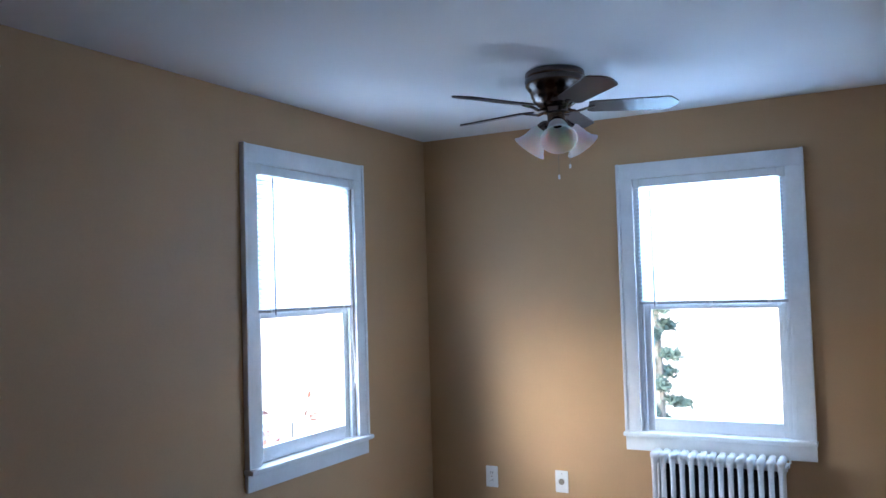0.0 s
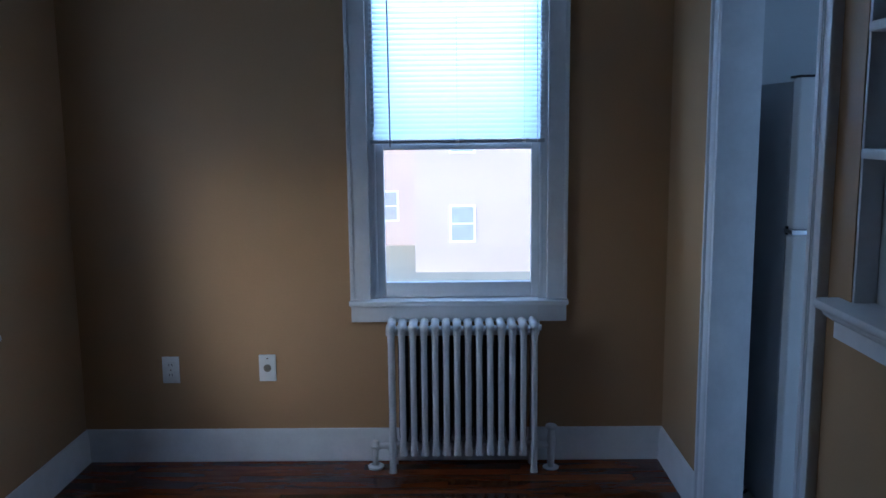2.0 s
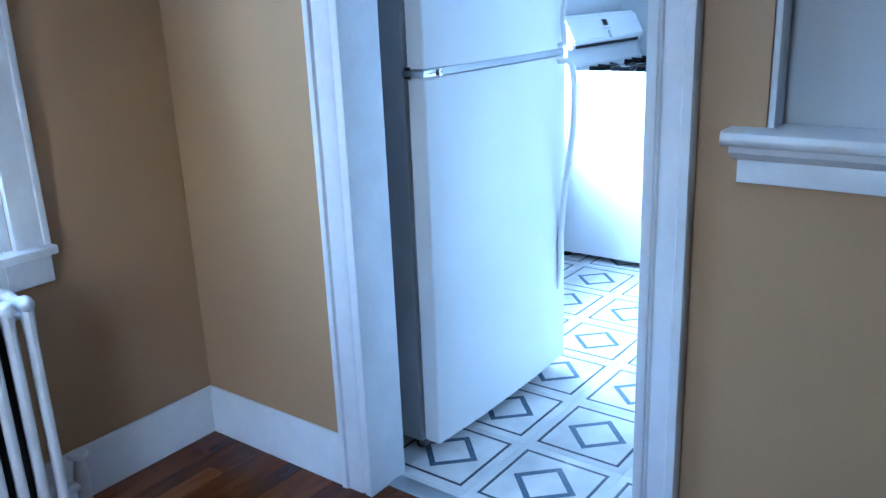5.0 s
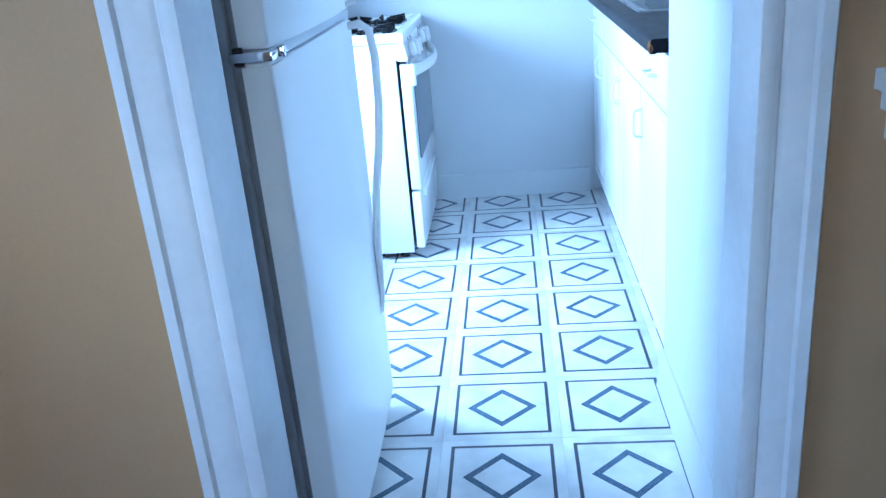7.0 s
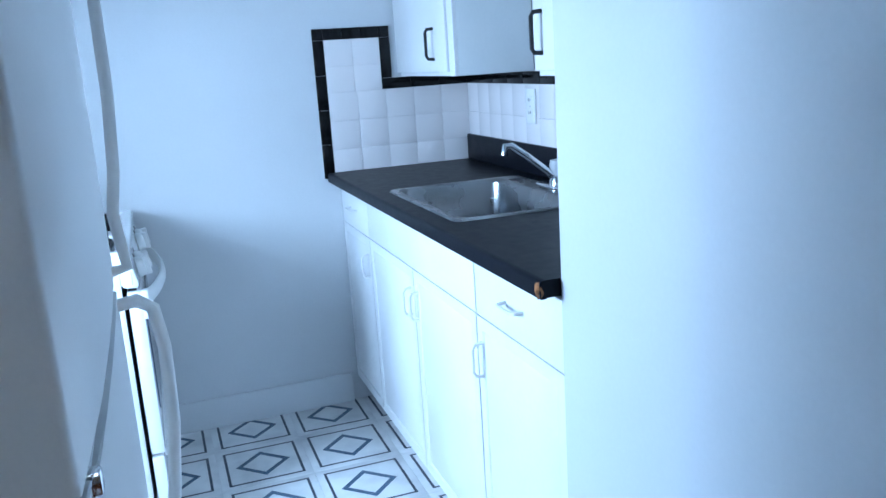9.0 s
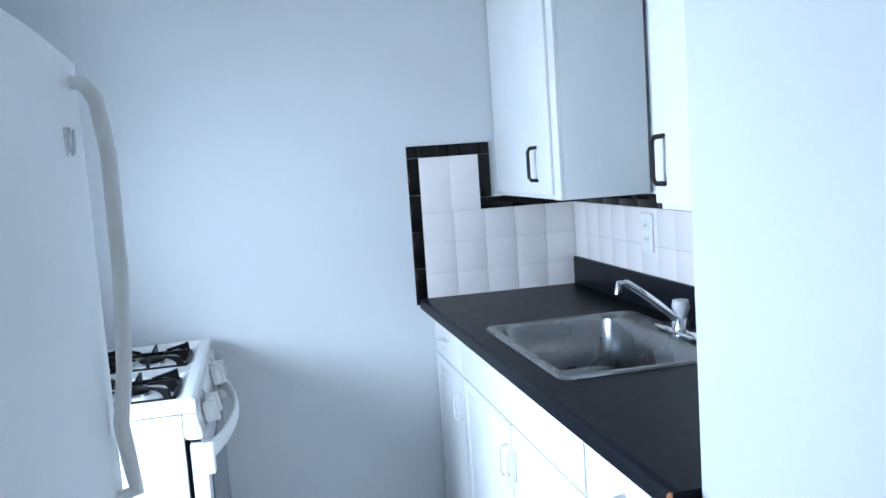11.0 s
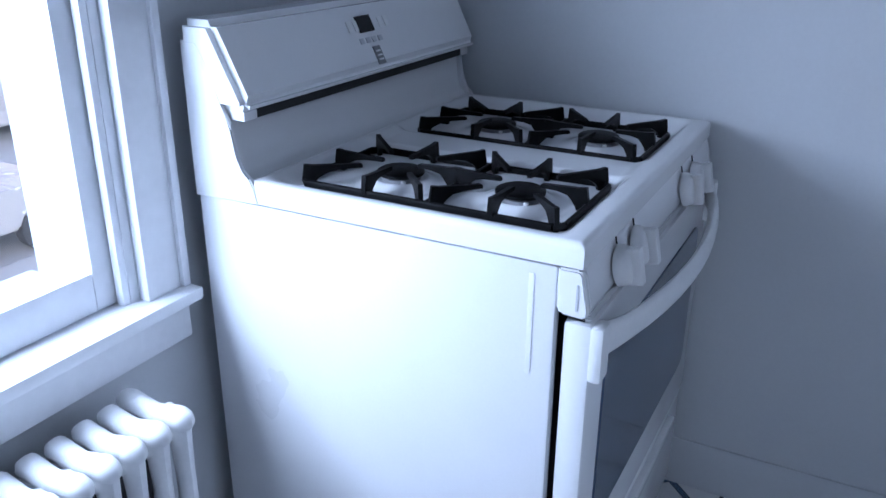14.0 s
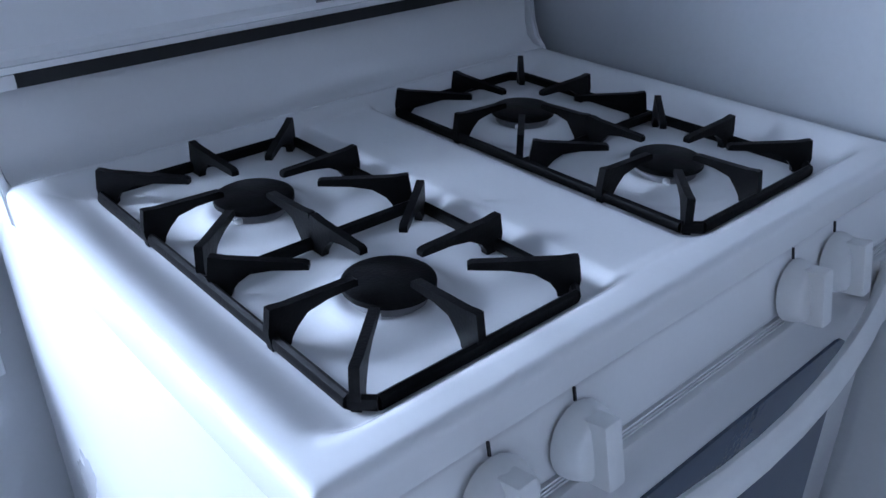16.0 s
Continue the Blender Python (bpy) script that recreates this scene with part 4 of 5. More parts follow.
for dz in (-0.049, -0.041, -0.033):
    part("badge_bar", on_console(-0.022, -0.008, dz, dz + 0.003, 0.002, 0.003), PLASTIC, cons, local=False)
# knobs
KT = Matrix.Rotation(radians(79), 3, "X")
for x in (2.187, 2.271, 2.575, 2.655):
    c = (x, -0.690, 0.814)
    k = part("knob", lathe(bmesh.new(), [(0.0, 0.022), (0.020, 0.021), (0.0255, 0.018), (0.0285, 0.010), (0.030, 0.004), (0.030, 0.0)], c, 20, KT), PLASTIC, st, local=False)
    gb = boxes((-0.009, 0.009, -0.028, 0.026, 0.010, 0.034), bevel=0.003)
    bmesh.ops.transform(gb, matrix=Matrix.Translation(c) @ KT.to_4x4(), verts=gb.verts[:])
    part("grip", gb, PLASTIC, k, local=False)
    mk = boxes((-0.0009, 0.0009, 0.031, 0.042, -0.001, 0.0010))
    bmesh.ops.transform(mk, matrix=Matrix.Translation(c) @ KT.to_4x4(), verts=mk.verts[:])
    part("mark", mk, BLACK, k, local=False)
# burners and grates
for bx, by in BURN:
    hd = part("burner_head", lathe(bmesh.new(), [(0.036, 0.8610), (0.032, 0.8650), (0.032, 0.8730), (0.036, 0.8760), (0.0, 0.8765)], (bx, by, 0), 28), GASKET, st, local=False)
    part("burner_cap", lathe(bmesh.new(), [(0.036, 0.8762), (0.0385, 0.8778), (0.0385, 0.8825), (0.034, 0.8850), (0.0, 0.8860)], (bx, by, 0), 28), IRON, hd, local=False)
    part("igniter", lathe(bmesh.new(), [(0.004, 0.8600), (0.004, 0.8740), (0.0, 0.8750)], (bx - 0.030, by - 0.022, 0), 8), PLASTIC, st, local=False)


def plate(bm, a, b, outline, th):
    """An upright plate of (along, height) points, standing on the line from a towards b."""
    a, b = Vector((*a, 0)), Vector((*b, 0))
    d = (b - a).normalized()
    sd = Vector((-d.y, d.x, 0)) * th / 2
    lo = [bm.verts.new(a + d * u + Vector((0, 0, z)) - sd) for u, z in outline]
    hi = [bm.verts.new(a + d * u + Vector((0, 0, z)) + sd) for u, z in outline]
    bm.faces.new(lo)
    bm.faces.new(list(reversed(hi)))
    k = len(outline)
    for i_ in range(k):
        bm.faces.new((lo[i_], hi[i_], hi[(i_ + 1) % k], lo[(i_ + 1) % k]))
    return bm


def finger_outline(ln, zb):
    """An upright claw: foot on the rail, pointed shoulder, long flat arm with an arched underside."""
    top = 0.9000
    return [(-0.004, zb), (-0.006, 0.882), (-0.003, top + 0.0015), (0.001, top + 0.0015), (0.010, top), (ln - 0.003, top - 0.002), (ln, top - 0.004), (ln, top - 0.0085), (ln * 0.62, top - 0.0095), (ln * 0.38, top - 0.013), (0.019, 0.879), (0.013, 0.871), (0.012, zb)]


def grate(gx):
    g = thing("burner_grate", (gx, -0.40, 0.866), "black cast-iron double burner grate on the stove top", "grate", "burner grates")
    hw, zb, y0, ym, y1, ch = 0.1115, 0.8662, -0.622, -0.411, -0.184, 0.014
    fb = bmesh.new()

    def rail(a, b, w=0.0045, t=0.0065):
        tube(fb, [(*a, zb + t), (*b, zb + t)], w, 8, radii=[(w, t)] * 2)
    ring = [(gx - hw + ch, y0), (gx + hw - ch, y0), (gx + hw, y0 + ch), (gx + hw, ym), (gx + hw, y1 - ch), (gx + hw - ch, y1), (gx - hw + ch, y1), (gx - hw, y1 - ch), (gx - hw, ym), (gx - hw, y0 + ch)]
    for p_, q_ in zip(ring, ring[1:] + ring[:1]):
        rail(p_, q_)
    rail((gx - hw, ym), (gx + hw, ym), 0.005)
    part("rim", fb, IRON, g, local=False)
    for bx, by in BURN:
        if abs(bx - gx) > 0.05:
            continue
        lo, hi = (y0, ym) if by < ym else (ym, y1)
        sides = [((gx - hw, by), (bx, by)), ((gx + hw, by), (bx, by)), ((bx, lo + 0.004), (bx, by)), ((bx, hi - 0.004), (bx, by))]
        for a, b in sides:
            ln = math.dist(a, b) - 0.032
            part("finger", plate(bmesh.new(), a, b, finger_outline(ln, zb), 0.0075), IRON, g, local=False)
        for sx in (-1, 1):
            for yy in (lo + 0.011, hi - 0.011):
                a = (gx + sx * (hw - 0.005), yy)
                ln = math.dist(a, (bx, by)) - 0.062
                part("corner_finger", plate(bmesh.new(), a, (bx, by), finger_outline(ln, zb), 0.0075), IRON, g, local=False)
    return g


for gx in GRATES:
    grate(gx)


# base cabinets
CF = -1.462
TOE = 0.10


def panel_door(nm, x0, x1, z0, z1, parent, inset=0.045, routed=True):
    bm = bmesh.new()
    box(bm, x0, x1, CF, CF + 0.018, z0, z1)
    if routed:
        front = [f for f in bm.faces if f.calc_center_median().y > CF + 0.0175]
        bmesh.ops.inset_region(bm, faces=front, thickness=inset)
        bmesh.ops.inset_region(bm, faces=front, thickness=0.005, depth=-0.005)
        bmesh.ops.inset_region(bm, faces=front, thickness=0.010, depth=0.004)
    return part(nm, bm, CABINET, parent, local=False)


def pull(parent, x, z, upright=True, ln=0.085, mat=None, y=None, out=0.026):
    y = CF if y is None else y
    pts = [(0, 0), (out * 0.75, 0.004), (out, 0.014), (out, ln - 0.014), (out * 0.75, ln - 0.004), (0, ln)]
    if upright:
        line = [(x, y + a, z - ln / 2 + b) for a, b in pts]
    else:
        line = [(x - ln / 2 + b, y + a, z) for a, b in pts]
    return part("handle", tube(bmesh.new(), line, 0.0042, 8), mat or PLASTIC, parent, local=False)


def base_unit(x0, x1, doors, drawer, label, top=0.902):
    c = thing("base_cabinet", ((x0 + x1) / 2, -1.7, 0), label, "cabinet", "base cabinets")
    part("body", boxes((x0 + 0.001, x1 - 0.001, KSY + 0.01, CF - 0.003, TOE, top)), CABINET, c, local=False)
    part("toe_board", boxes((x0 + 0.001, x1 - 0.001, KSY + 0.01, -1.505, 0.0, TOE)), CABINET, c, local=False)
    n = len(doors)
    w = (x1 - x0) / n
    d = part("drawer_front" if drawer else "false_front", boxes((x0 + 0.003, x1 - 0.003, CF, CF + 0.018, 0.7475, 0.893), bevel=0.003), CABINET, c, local=False)
    if drawer:
        pull(d, (x0 + x1) / 2, 0.82, False, 0.09, y=CF + 0.018)
    for k, side in enumerate(doors):
        a, b = x0 + k * w + 0.003, x0 + (k + 1) * w - 0.003
        dd = panel_door("door", a, b, TOE + 0.004, 0.745, c)
        pull(dd, (a + 0.028) if side == "low" else (b - 0.028), 0.64, True, 0.085, y=CF + 0.018)
    return c


base_unit(PX + 0.003, 1.475, ("high",), True, "white-painted base cabinet with a drawer and door")
base_unit(1.475, 2.465, ("high", "low"), False, "white-painted sink cabinet with two panelled doors", 0.75)
base_unit(2.465, END_X - 0.003, ("low",), True, "white-painted base cabinet beside the end wall")

# worktop with a hole for the sink
KX0, KX1, KY0, KY1 = 1.627, 2.245, -1.915, -1.461
wt = thing("worktop", (1.9, -1.7, 0.87), "worn dark grey laminate worktop with chipped end", "worktop")
CT0, CT1 = 0.904, 0.938
bm = bmesh.new()
box(bm, PX + 0.004, END_X - 0.002, KY1 - 0.012, -1.412, CT0, CT1)
box(bm, PX + 0.004, END_X - 0.002, KSY + 0.001, KY0 + 0.012, CT0, CT1)
box(bm, PX + 0.004, KX0 + 0.012, KY0 + 0.012, KY1 - 0.012, CT0, CT1)
box(bm, KX1 - 0.012, END_X - 0.002, KY0 + 0.012, KY1 - 0.012, CT0, CT1)
part("top", bm, COUNTER, wt, local=False)
part("front_edge", prism(bmesh.new(), [(-1.412, CT0 - 0.002), (-1.400, CT0 - 0.002), (-1.398, CT0), (-1.398, CT1 - 0.008), (-1.400, CT1 - 0.003), (-1.405, CT1), (-1.412, CT1)], "x", PX + 0.004, END_X - 0.002), COUNTER, wt, local=False)
part("upstand", boxes((PX + 0.004, END_X - 0.002, KSY + 0.001, KSY + 0.02, CT1, CT1 + 0.10), bevel=0.004), COUNTER, wt, local=False)
ch = bmesh.new()
bmesh.ops.create_icosphere(ch, subdivisions=3, radius=1, matrix=Matrix.LocRotScale((PX + 0.012, -1.400, 0.918), None, (0.010, 0.006, 0.016)))
for v in ch.verts:
    v.co += noise.noise_vector(v.co * 90) * 0.004
part("chipped_corner", ch, CHIP, wt, "broken corner showing rusty brown chipboard", local=False)

# sink
sk = thing("sink", (1.98, -1.68, 0.914), "single-bowl brushed steel sink set in the worktop", "sink")


def rounded(x0, x1, y0, y1, r, k=5):
    out = []
    for cx, cy, a0 in ((x1 - r, y1 - r, 0), (x0 + r, y1 - r, 90), (x0 + r, y0 + r, 180), (x1 - r, y0 + r, 270)):
        for i in range(k + 1):
            a = radians(a0 + 90 * i / k)
            out.append((cx + r * math.cos(a), cy + r * math.sin(a)))
    return out


bm = bmesh.new()
loops = []
for (x0, x1, y0, y1, r, z) in ((KX0, KX1, KY0, KY1, 0.03, 0.9385), (KX0 + 0.004, KX1 - 0.004, KY0 + 0.004, KY1 - 0.004, 0.03, 0.9435), (KX0 + 0.024, KX1 - 0.024, KY0 + 0.075, KY1 - 0.024, 0.05, 0.9425),
                               (KX0 + 0.032, KX1 - 0.032, KY0 + 0.083, KY1 - 0.032, 0.05, 0.934), (KX0 + 0.045, KX1 - 0.045, KY0 + 0.095, KY1 - 0.045, 0.055, 0.80), (KX0 + 0.065, KX1 - 0.065, KY0 + 0.115, KY1 - 0.065, 0.05, 0.782), (1.886, 1.986, -1.718, -1.618, 0.049, 0.778)):
    loops.append([bm.verts.new((x, y, z)) for x, y in rounded(x0, x1, y0, y1, r)])
for u, v in zip(loops, loops[1:]):
    for i in range(len(u)):
        bm.faces.new((u[i], u[(i + 1) % len(u)], v[(i + 1) % len(v)], v[i]))
bm.faces.new(loops[-1])
part("bowl", bm, STEEL, sk, local=False)
part("drain", lathe(bmesh.new(), [(0.045, 0.7795), (0.040, 0.781), (0.030, 0.7795), (0.0, 0.7785)], (1.936, -1.668, 0), 24), CHROME, sk, local=False)
fx, fy = 1.885, -1.882
fa = thing("faucet", (fx, fy, 0.92), "chrome faucet with a swivel spout and clear knob", "faucet")
part("base_plate", boxes((fx - 0.10, fx + 0.10, fy - 0.026, fy + 0.026, 0.9435, 0.958), bevel=0.008), CHROME, fa, local=False)
part("column", lathe(bmesh.new(), [(0.026, 0.94), (0.024, 0.972), (0.018, 0.985), (0.0, 0.986)], (fx, fy, 0), 18), CHROME, fa, local=False)
part("spout", tube(bmesh.new(), [(fx, fy, 0.970), (fx + 0.004, fy + 0.03, 1.0), (fx + 0.020, fy + 0.085, 1.048), (fx + 0.032, fy + 0.130, 1.082), (fx + 0.036, fy + 0.146, 1.082), (fx + 0.038, fy + 0.150, 1.055)], 0.010, 12), CHROME, fa, local=False)
part("knob", lathe(bmesh.new(), [(0.011, 0.985), (0.018, 0.998), (0.023, 1.012), (0.020, 1.030), (0.0, 1.034)], (fx, fy, 0), 12), GREYSIDE, fa, "clear faceted plastic knob", local=False)


# wall tiles of the splashback
TY0 = -1.385
sp = thing("tiled_splashback", (END_X, -1.7, 0.914), "white glazed tile splashback with black border tiles", "splashback")
part("bed", boxes((END_X - 0.006, END_X - 0.001, KSY + 0.001, TY0 - 0.001, 0.916, 1.285), (END_X - 0.006, END_X - 0.001, -1.683, TY0 - 0.001, 1.285, 1.474), (PX + 0.004, END_X - 0.006, KSY + 0.001, KSY + 0.006, 0.916, 1.285)), GROUT, sp, local=False)
B = 0.042


def tile_mesh(w, hgt, mat, d=0.004):
    """A glazed tile in the (y, z) plane, facing -x, its back at x = 0."""
    return mesh_of("tile", boxes((-d, 0, -w / 2 + 0.0004, w / 2 - 0.0004, -hgt / 2 + 0.0004, hgt / 2 - 0.0004), bevel=0.0004), mat)


cache = {}


def put_tile(yc, zc, w, hgt, mat, south=False):
    key = (round(w, 4), round(hgt, 4), mat.name)
    if key not in cache:
        cache[key] = tile_mesh(w, hgt, mat)
    inv = sp.matrix_basis.inverted()
    m = pose(yc, KSY + 0.006, zc, 0, 0, -90) if south else pose(END_X - 0.006, yc, zc)
    o = share("tile", cache[key], sp, inv @ m)
    return o


def run(a, b, piece):
    n = max(1, round(abs(b - a) / piece))
    w = (b - a) / n
    return [(a + (i + 0.5) * w, abs(w)) for i in range(n)]


# black border: up, across, down and on under the cabinets
for z, hh in run(0.916, 1.474 - B, 0.128):
    put_tile(TY0 - B / 2, z, B, hh, BTILE)
put_tile(TY0 - B / 2, 1.474 - B / 2, B, B, BTILE)
for y, w in run(-1.683 + B, TY0 - B, 0.075):
    put_tile(y, 1.474 - B / 2, w, B, BTILE)
put_tile(-1.683 + B / 2, 1.474 - B / 2, B, B, BTILE)
for z, hh in run(1.238 + B, 1.474 - B, 0.13):
    put_tile(-1.683 + B / 2, z, B, hh, BTILE)
for y, w in run(KSY + 0.008, -1.683 + B, 0.125):
    put_tile(y, 1.238 + B / 2, w, B, BTILE)
for x, w in run(PX + 0.006, END_X - 0.014, 0.128):
    put_tile(x, 1.238 + B / 2, w, B, BTILE, True)
# white field
for y, w in run(KSY + 0.008, TY0 - B, 0.107):
    for z, hh in run(0.916, 1.238, 0.107):
        put_tile(y, z, w, hh, WTILE)
for y, w in run(-1.683 + B, TY0 - B, 0.107):
    for z, hh in run(1.238, 1.474 - B, 0.107):
        put_tile(y, z, w, hh, WTILE)
for x, w in run(PX + 0.006, END_X - 0.014, 0.107):
    for z, hh in run(1.016, 1.238, 0.107):
        put_tile(x, z, w, hh, WTILE, True)


# upper cabinets
def upper_unit(x0, x1, yf, handle_x, label, lip=0):
    c = thing("wall_cabinet", ((x0 + x1) / 2, -1.85, 1.28), label, "cabinet", "wall cabinets")
    part("body", boxes((x0, x1, KSY + 0.013, yf - 0.018, 1.282, 2.10), bevel=0.002), UPCAB, c, local=False)
    d = bmesh.new()
    box(d, x0 + 0.052 * (lip > 0) + 0.006, x1 - 0.004, yf - 0.017, yf, 1.296, 2.09, 0.004)
    dd = part("door", d, CABINET, c, local=False)
    part("face_frame", boxes((x0, x0 + 0.050, yf - 0.018, yf - 0.006, 1.282, 2.10), (x0 + 0.050, x1, yf - 0.018, yf - 0.0175, 1.282, 1.294), bevel=0.001), CABINET, c, local=False)
    pts = [(0, 0), (0.022, 0.002), (0.028, 0.012), (0.028, 0.088), (0.022, 0.098), (0, 0.1)]
    part("handle", tube(bmesh.new(), [(handle_x, yf + a, 1.338 + b) for a, b in pts], 0.0055, 8), BLACK, dd, "black wire pull handle", local=False)
    return c


upper_unit(2.231, END_X - 0.004, -1.705, 2.405, "white wall cabinet hung beside the end wall", 1)
upper_unit(PX + 0.004, 1.651, -1.705, 1.60, "white wall cabinet hung beside the boxed-out wall")
outlet(pose(2.262, KSY + 0.011, 1.165, 0, 0, 180), False, "white outlet plate on the splashback tiles")


# ---- outside ----
GZ = -3.2
structure("ground", boxes((-300, 300, -300, 300, GZ - 0.5, GZ)), LAWN, "winter lawn and bare ground outside", "ground")
structure("road", boxes((-60, 60, 9.0, 17.0, GZ, GZ + 0.02)), STREET, "pale street", "road")
structure("pavement", boxes((-60, 60, 7.4, 8.8, GZ, GZ + 0.10)), CONCRETE, "concrete pavement beside the street", "pavement")


def house(at, w, d, hgt, rows, cols, face, label):
    b = thing("brick_house", (*at, GZ), label, "house", "brick houses")
    part("wall", boxes((-w / 2, w / 2, -d / 2, d / 2, 0, hgt)), BRICKM, b)
    part("roof", prism(bmesh.new(), [(-d / 2 - 0.4, hgt), (d / 2 + 0.4, hgt), (d / 2, hgt + 0.25), (0, hgt + d * 0.28), (-d / 2, hgt + 0.25)], "x", -w / 2 - 0.3, w / 2 + 0.3), ROOFM, b)
    for r in range(rows):
        for c in range(cols):
            u = (c + 0.5) / cols - 0.5
            z = 1.0 + r * 2.8
            if face == "s":
                fr_ = boxes((u * w - 0.42, u * w + 0.42, -d / 2 - 0.04, -d / 2 + 0.02, z - 0.05, z + 1.15))
                pn = boxes((u * w - 0.34, u * w + 0.34, -d / 2 - 0.05, -d / 2 - 0.035, z + 0.02, z + 0.52), (u * w - 0.34, u * w + 0.34, -d / 2 - 0.05, -d / 2 - 0.035, z + 0.58, z + 1.08))
            else:
                fr_ = boxes((w / 2 - 0.02, w / 2 + 0.04, u * d - 0.55, u * d + 0.55, z - 0.05, z + 1.45))
                pn = boxes((w / 2 + 0.035, w / 2 + 0.05, u * d - 0.47, u * d + 0.47, z + 0.02, z + 0.68), (w / 2 + 0.035, w / 2 + 0.05, u * d - 0.47, u * d + 0.47, z + 0.74, z + 1.38))
            wd = part("window", fr_, TRIM, b)
            part("pane", pn, DARKGLASS, wd)
    return b


house((4.0, 27), 12, 9, 6.2, 2, 4, "s", "two-storey red brick house across the street")
house((-21, 27), 13, 9, 6.2, 2, 4, "s", "two-storey red brick house beyond the lawn")
house((-8.5, 33), 13, 9, 7.0, 2, 5, "s", "long two-storey brick house across the street")
house((22, 30), 12, 9, 5.8, 2, 4, "s", "red brick house further down the street")


def tree(at, hgt, rad, leaf, n, label, conifer, size):
    t = thing("tree" if conifer else "shrub", (*at, GZ), label, "tree" if conifer else "shrub")
    rng = random.Random(int(at[0] * 10 + 77))
    tr = bmesh.new()
    tube(tr, [(0, 0, 0), (0.03, 0.02, hgt * 0.4), (0, 0, hgt * 0.95)], 0.1, 8, radii=[0.04 * hgt * 0.6, 0.025 * hgt * 0.6, 0.01])
    tips = []
    for k in range(26 if conifer else 14):
        f = 0.15 + 0.8 * k / 26 if conifer else 0.1 + 0.5 * rng.random()
        a = k * 2.4
        ln = rad * ((1.05 - f) if conifer else rng.uniform(0.7, 1.1))
        p0, p1 = Vector((0, 0, hgt * f)), Vector((ln * math.cos(a), ln * math.sin(a), hgt * f + (-0.1 if conifer else rng.uniform(0.3, 0.6) * hgt)))
        tube(tr, [p0, (p0 + p1) / 2 + Vector((0, 0, 0.08)), p1], 0.02, 5, radii=[0.03, 0.02, 0.006])
        tips.append((p0, p1))
    part("trunk", tr, BARK, t)
    cr = bmesh.new()
    for _ in range(n):
        p0, p1 = tips[rng.randrange(len(tips))]
        q = p0.lerp(p1, rng.uniform(0.25, 1.05)) + Vector((rng.gauss(0, 0.12), rng.gauss(0, 0.12), rng.gauss(0, 0.09))) * (rad * 0.6)
        a, b = Vector((rng.gauss(0, 1), rng.gauss(0, 1), rng.gauss(0, 1))).normalized() * size, Vector((rng.gauss(0, 1), rng.gauss(0, 1), rng.gauss(0, 1))).normalized() * size * 0.5
        cr.faces.new([cr.verts.new(q - a), cr.verts.new(q + b), cr.verts.new(q + a), cr.verts.new(q - b)])
    part("crown", cr, leaf, t)
    return t


tree((-4.12, 12.0), 6.0, 0.8, NEEDLE, 9000, "dense green evergreen tree by the pavement", True, 0.07)
tree((-7.0, 4.4), 3.1, 1.5, RUSSET, 1100, "russet-leaved shrub outside the window", False, 0.07)
tree((-8.6, 2.2), 2.7, 1.4, RUSSET, 900, "russet-leaved shrub on the lawn", False, 0.07)

# parked cars
car = thing("parked_car", (6.7, 9.95, GZ + 0.02), "silver sedan parked at the kerb", "car", "parked cars")
cb = bmesh.new()
prism(cb, [(-2.2, 0.35), (2.2, 0.35), (2.25, 0.6), (2.1, 0.85), (1.1, 0.95), (-1.5, 0.98), (-2.15, 0.9), (-2.25, 0.6)], "y", -0.85, 0.85)
bmesh.ops.bevel(cb, geom=cb.edges[:], offset=0.06, segments=2, affect="EDGES")
part("body", cb, CARPAINT, car)
cg = bmesh.new()
prism(cg, [(1.05, 0.95), (0.35, 1.38), (-0.9, 1.40), (-1.6, 0.98)], "y", -0.72, 0.72)
bmesh.ops.bevel(cg, geom=cg.edges[:], offset=0.05, segments=2, affect="EDGES")
part("cabin_glass", cg, DARKGLASS, car)
part("roof", boxes((-0.85, 0.32, -0.66, 0.66, 1.375, 1.42), bevel=0.015), CARPAINT, car)
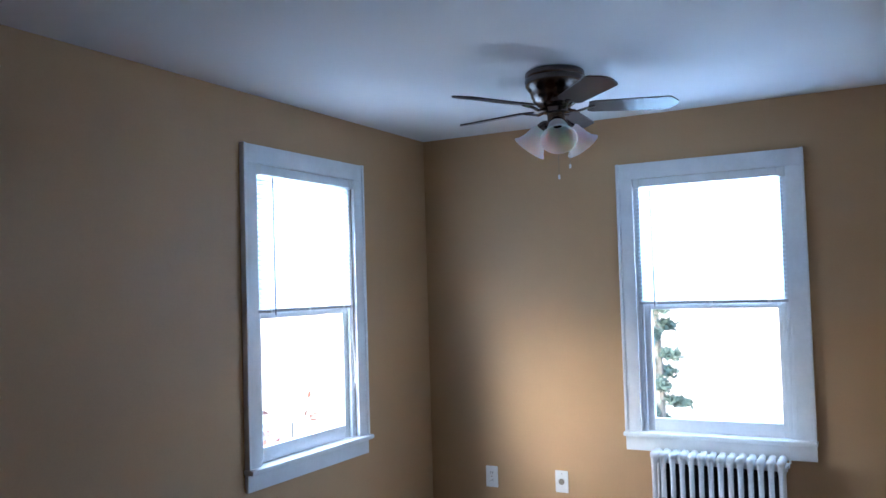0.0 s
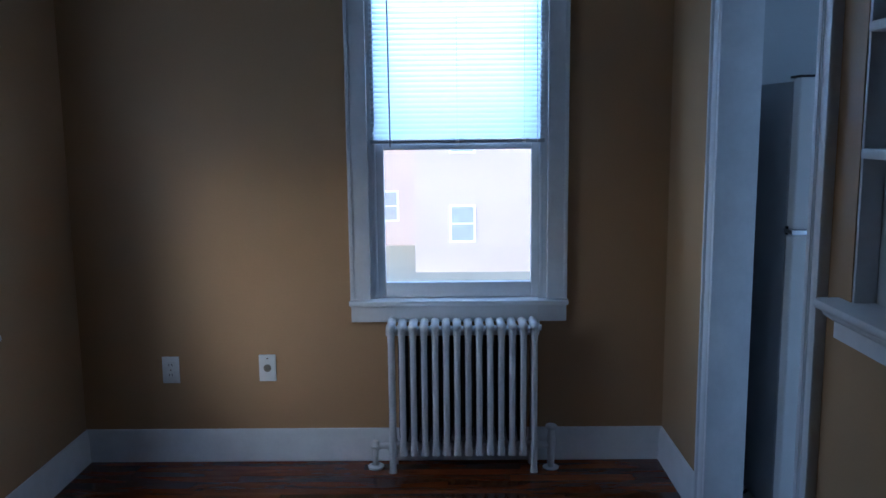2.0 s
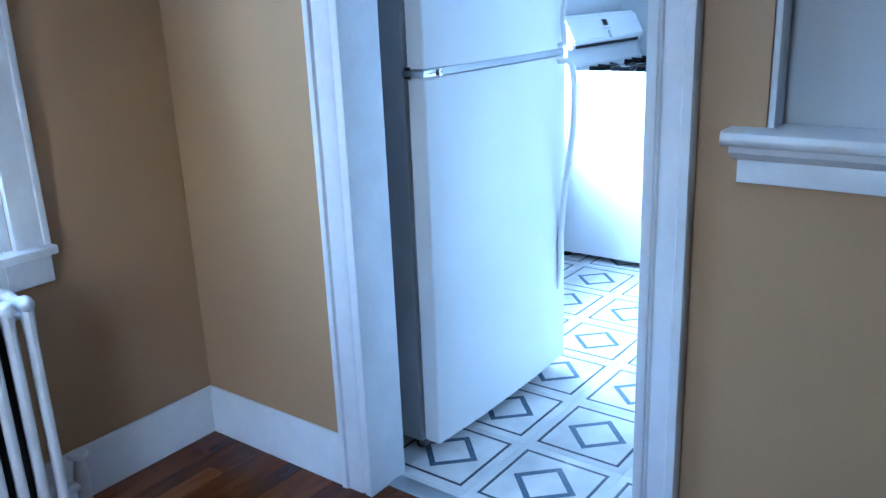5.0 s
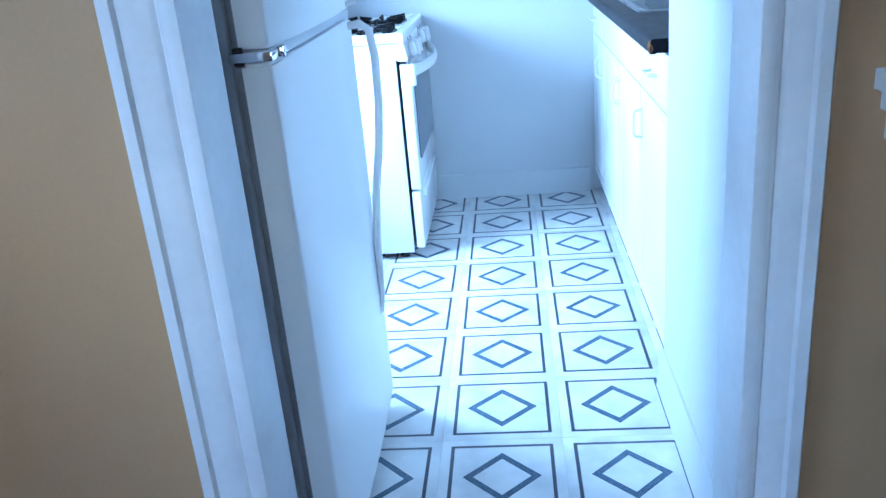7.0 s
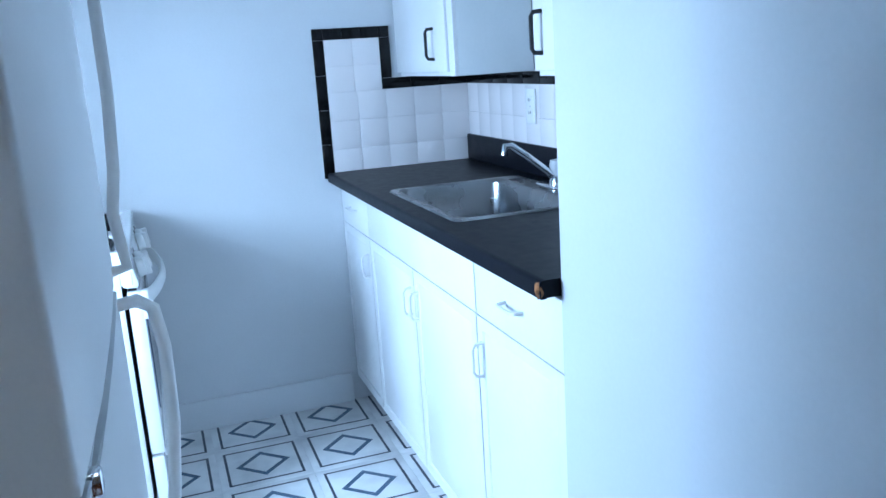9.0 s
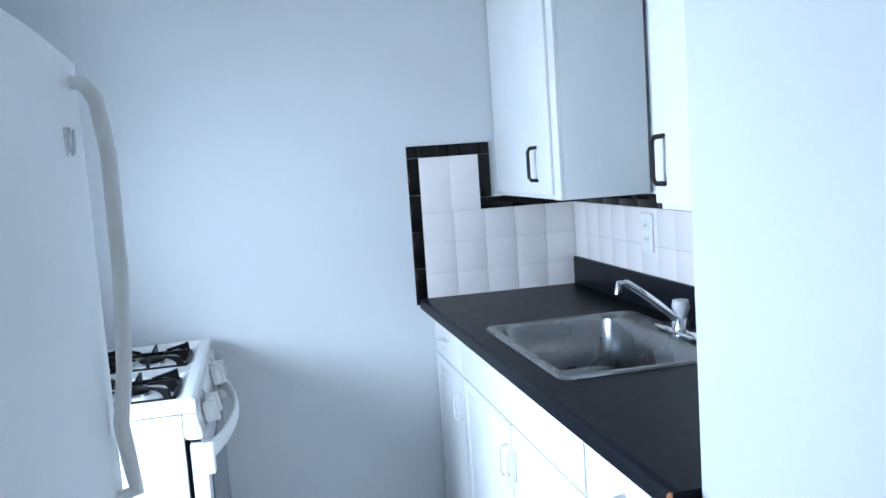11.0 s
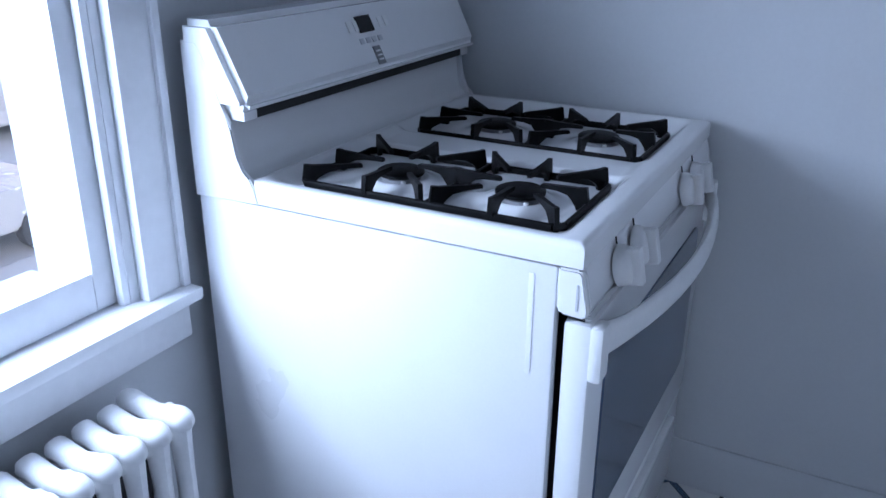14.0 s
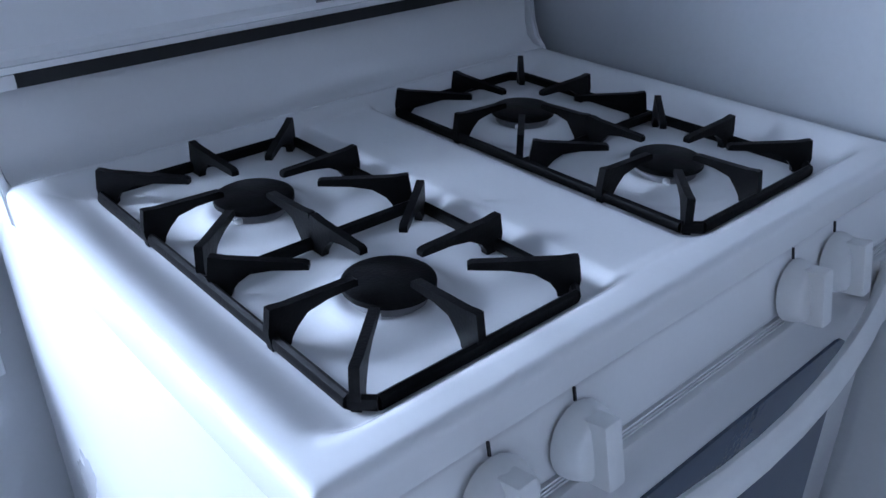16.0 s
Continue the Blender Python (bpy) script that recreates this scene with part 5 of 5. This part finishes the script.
for x in (-1.35, 1.4):
    for y in (-0.78, 0.78):
        w = part("wheel", tube(bmesh.new(), [(x, y - 0.09, 0.32), (x, y + 0.09, 0.32)], 0.32, 20), RUBBER, car)
        part("rim", tube(bmesh.new(), [(x, y - 0.1, 0.32), (x, y + 0.1, 0.32)], 0.19, 14), GREYMETAL, w)
copy_thing(car, pose(11.3, 15.4, GZ + 0.02))

# ---- pieces of the floors ----
# kitchen tiles
tile = mesh_of("vinyl_tile", boxes((-0.1520, 0.1520, -0.1520, 0.1520, -0.003, 0.0), bevel=0.0008), VINYL)
TP = 0.305
for i in range(-3, 7):
    for j in range(-3, 4):
        x, y = 0.935 + i * TP, -0.994 - j * TP
        x0, x1, y0, y1 = max(x - TP / 2, 0.152), min(x + TP / 2, END_X), max(y - TP / 2, KSY), min(y + TP / 2, 0)
        if x1 - x0 < 0.02 or y1 - y0 < 0.02:
            continue
        if x1 - x0 > TP - 0.002 and y1 - y0 > TP - 0.002:
            me = tile
        else:
            me = mesh_of("vinyl_tile", boxes((x0 - x + 0.0005, x1 - x - 0.0005, y0 - y + 0.0005, y1 - y - 0.0005, -0.003, 0.0)), VINYL)
        share("vinyl_tile", me, kfloor, pose(x, y, 0.0))

# oak strips: boards as pieces near the window, the rest as one sheet of boards
rng = random.Random(5)
SW = 0.0572
strips = {}


def strip_mesh(ln):
    if ln not in strips:
        strips[ln] = mesh_of("plank", boxes((-ln / 2 + 0.0004, ln / 2 - 0.0004, -SW / 2 + 0.0004, SW / 2 - 0.0004, -0.0115, 0.0)), WOOD)
    return strips[ln]


rest = bmesh.new()
row = 0
y = -SW / 2
while y > SY:
    x = WX
    first = True
    while x < 0.09:
        ln = rng.choice((0.5, 0.65, 0.8, 0.95, 1.1)) if not first else rng.choice((0.25, 0.4, 0.55, 0.7))
        first = False
        if x + ln > 0.098 - 0.12:
            ln = round(0.098 - x, 3)
        if y > -2.75:
            share("plank", strip_mesh(ln), floor, pose(x + ln / 2, y, 0))
        else:
            box(rest, x + 0.0004, x + ln - 0.0004, y - SW / 2 + 0.0004, y + SW / 2 - 0.0004, -0.0115, 0.0)
        x += ln
    y -= SW
    row += 1
rp = part("plank_field", rest, WOOD, floor)
tagged(rp, kind="stuff")
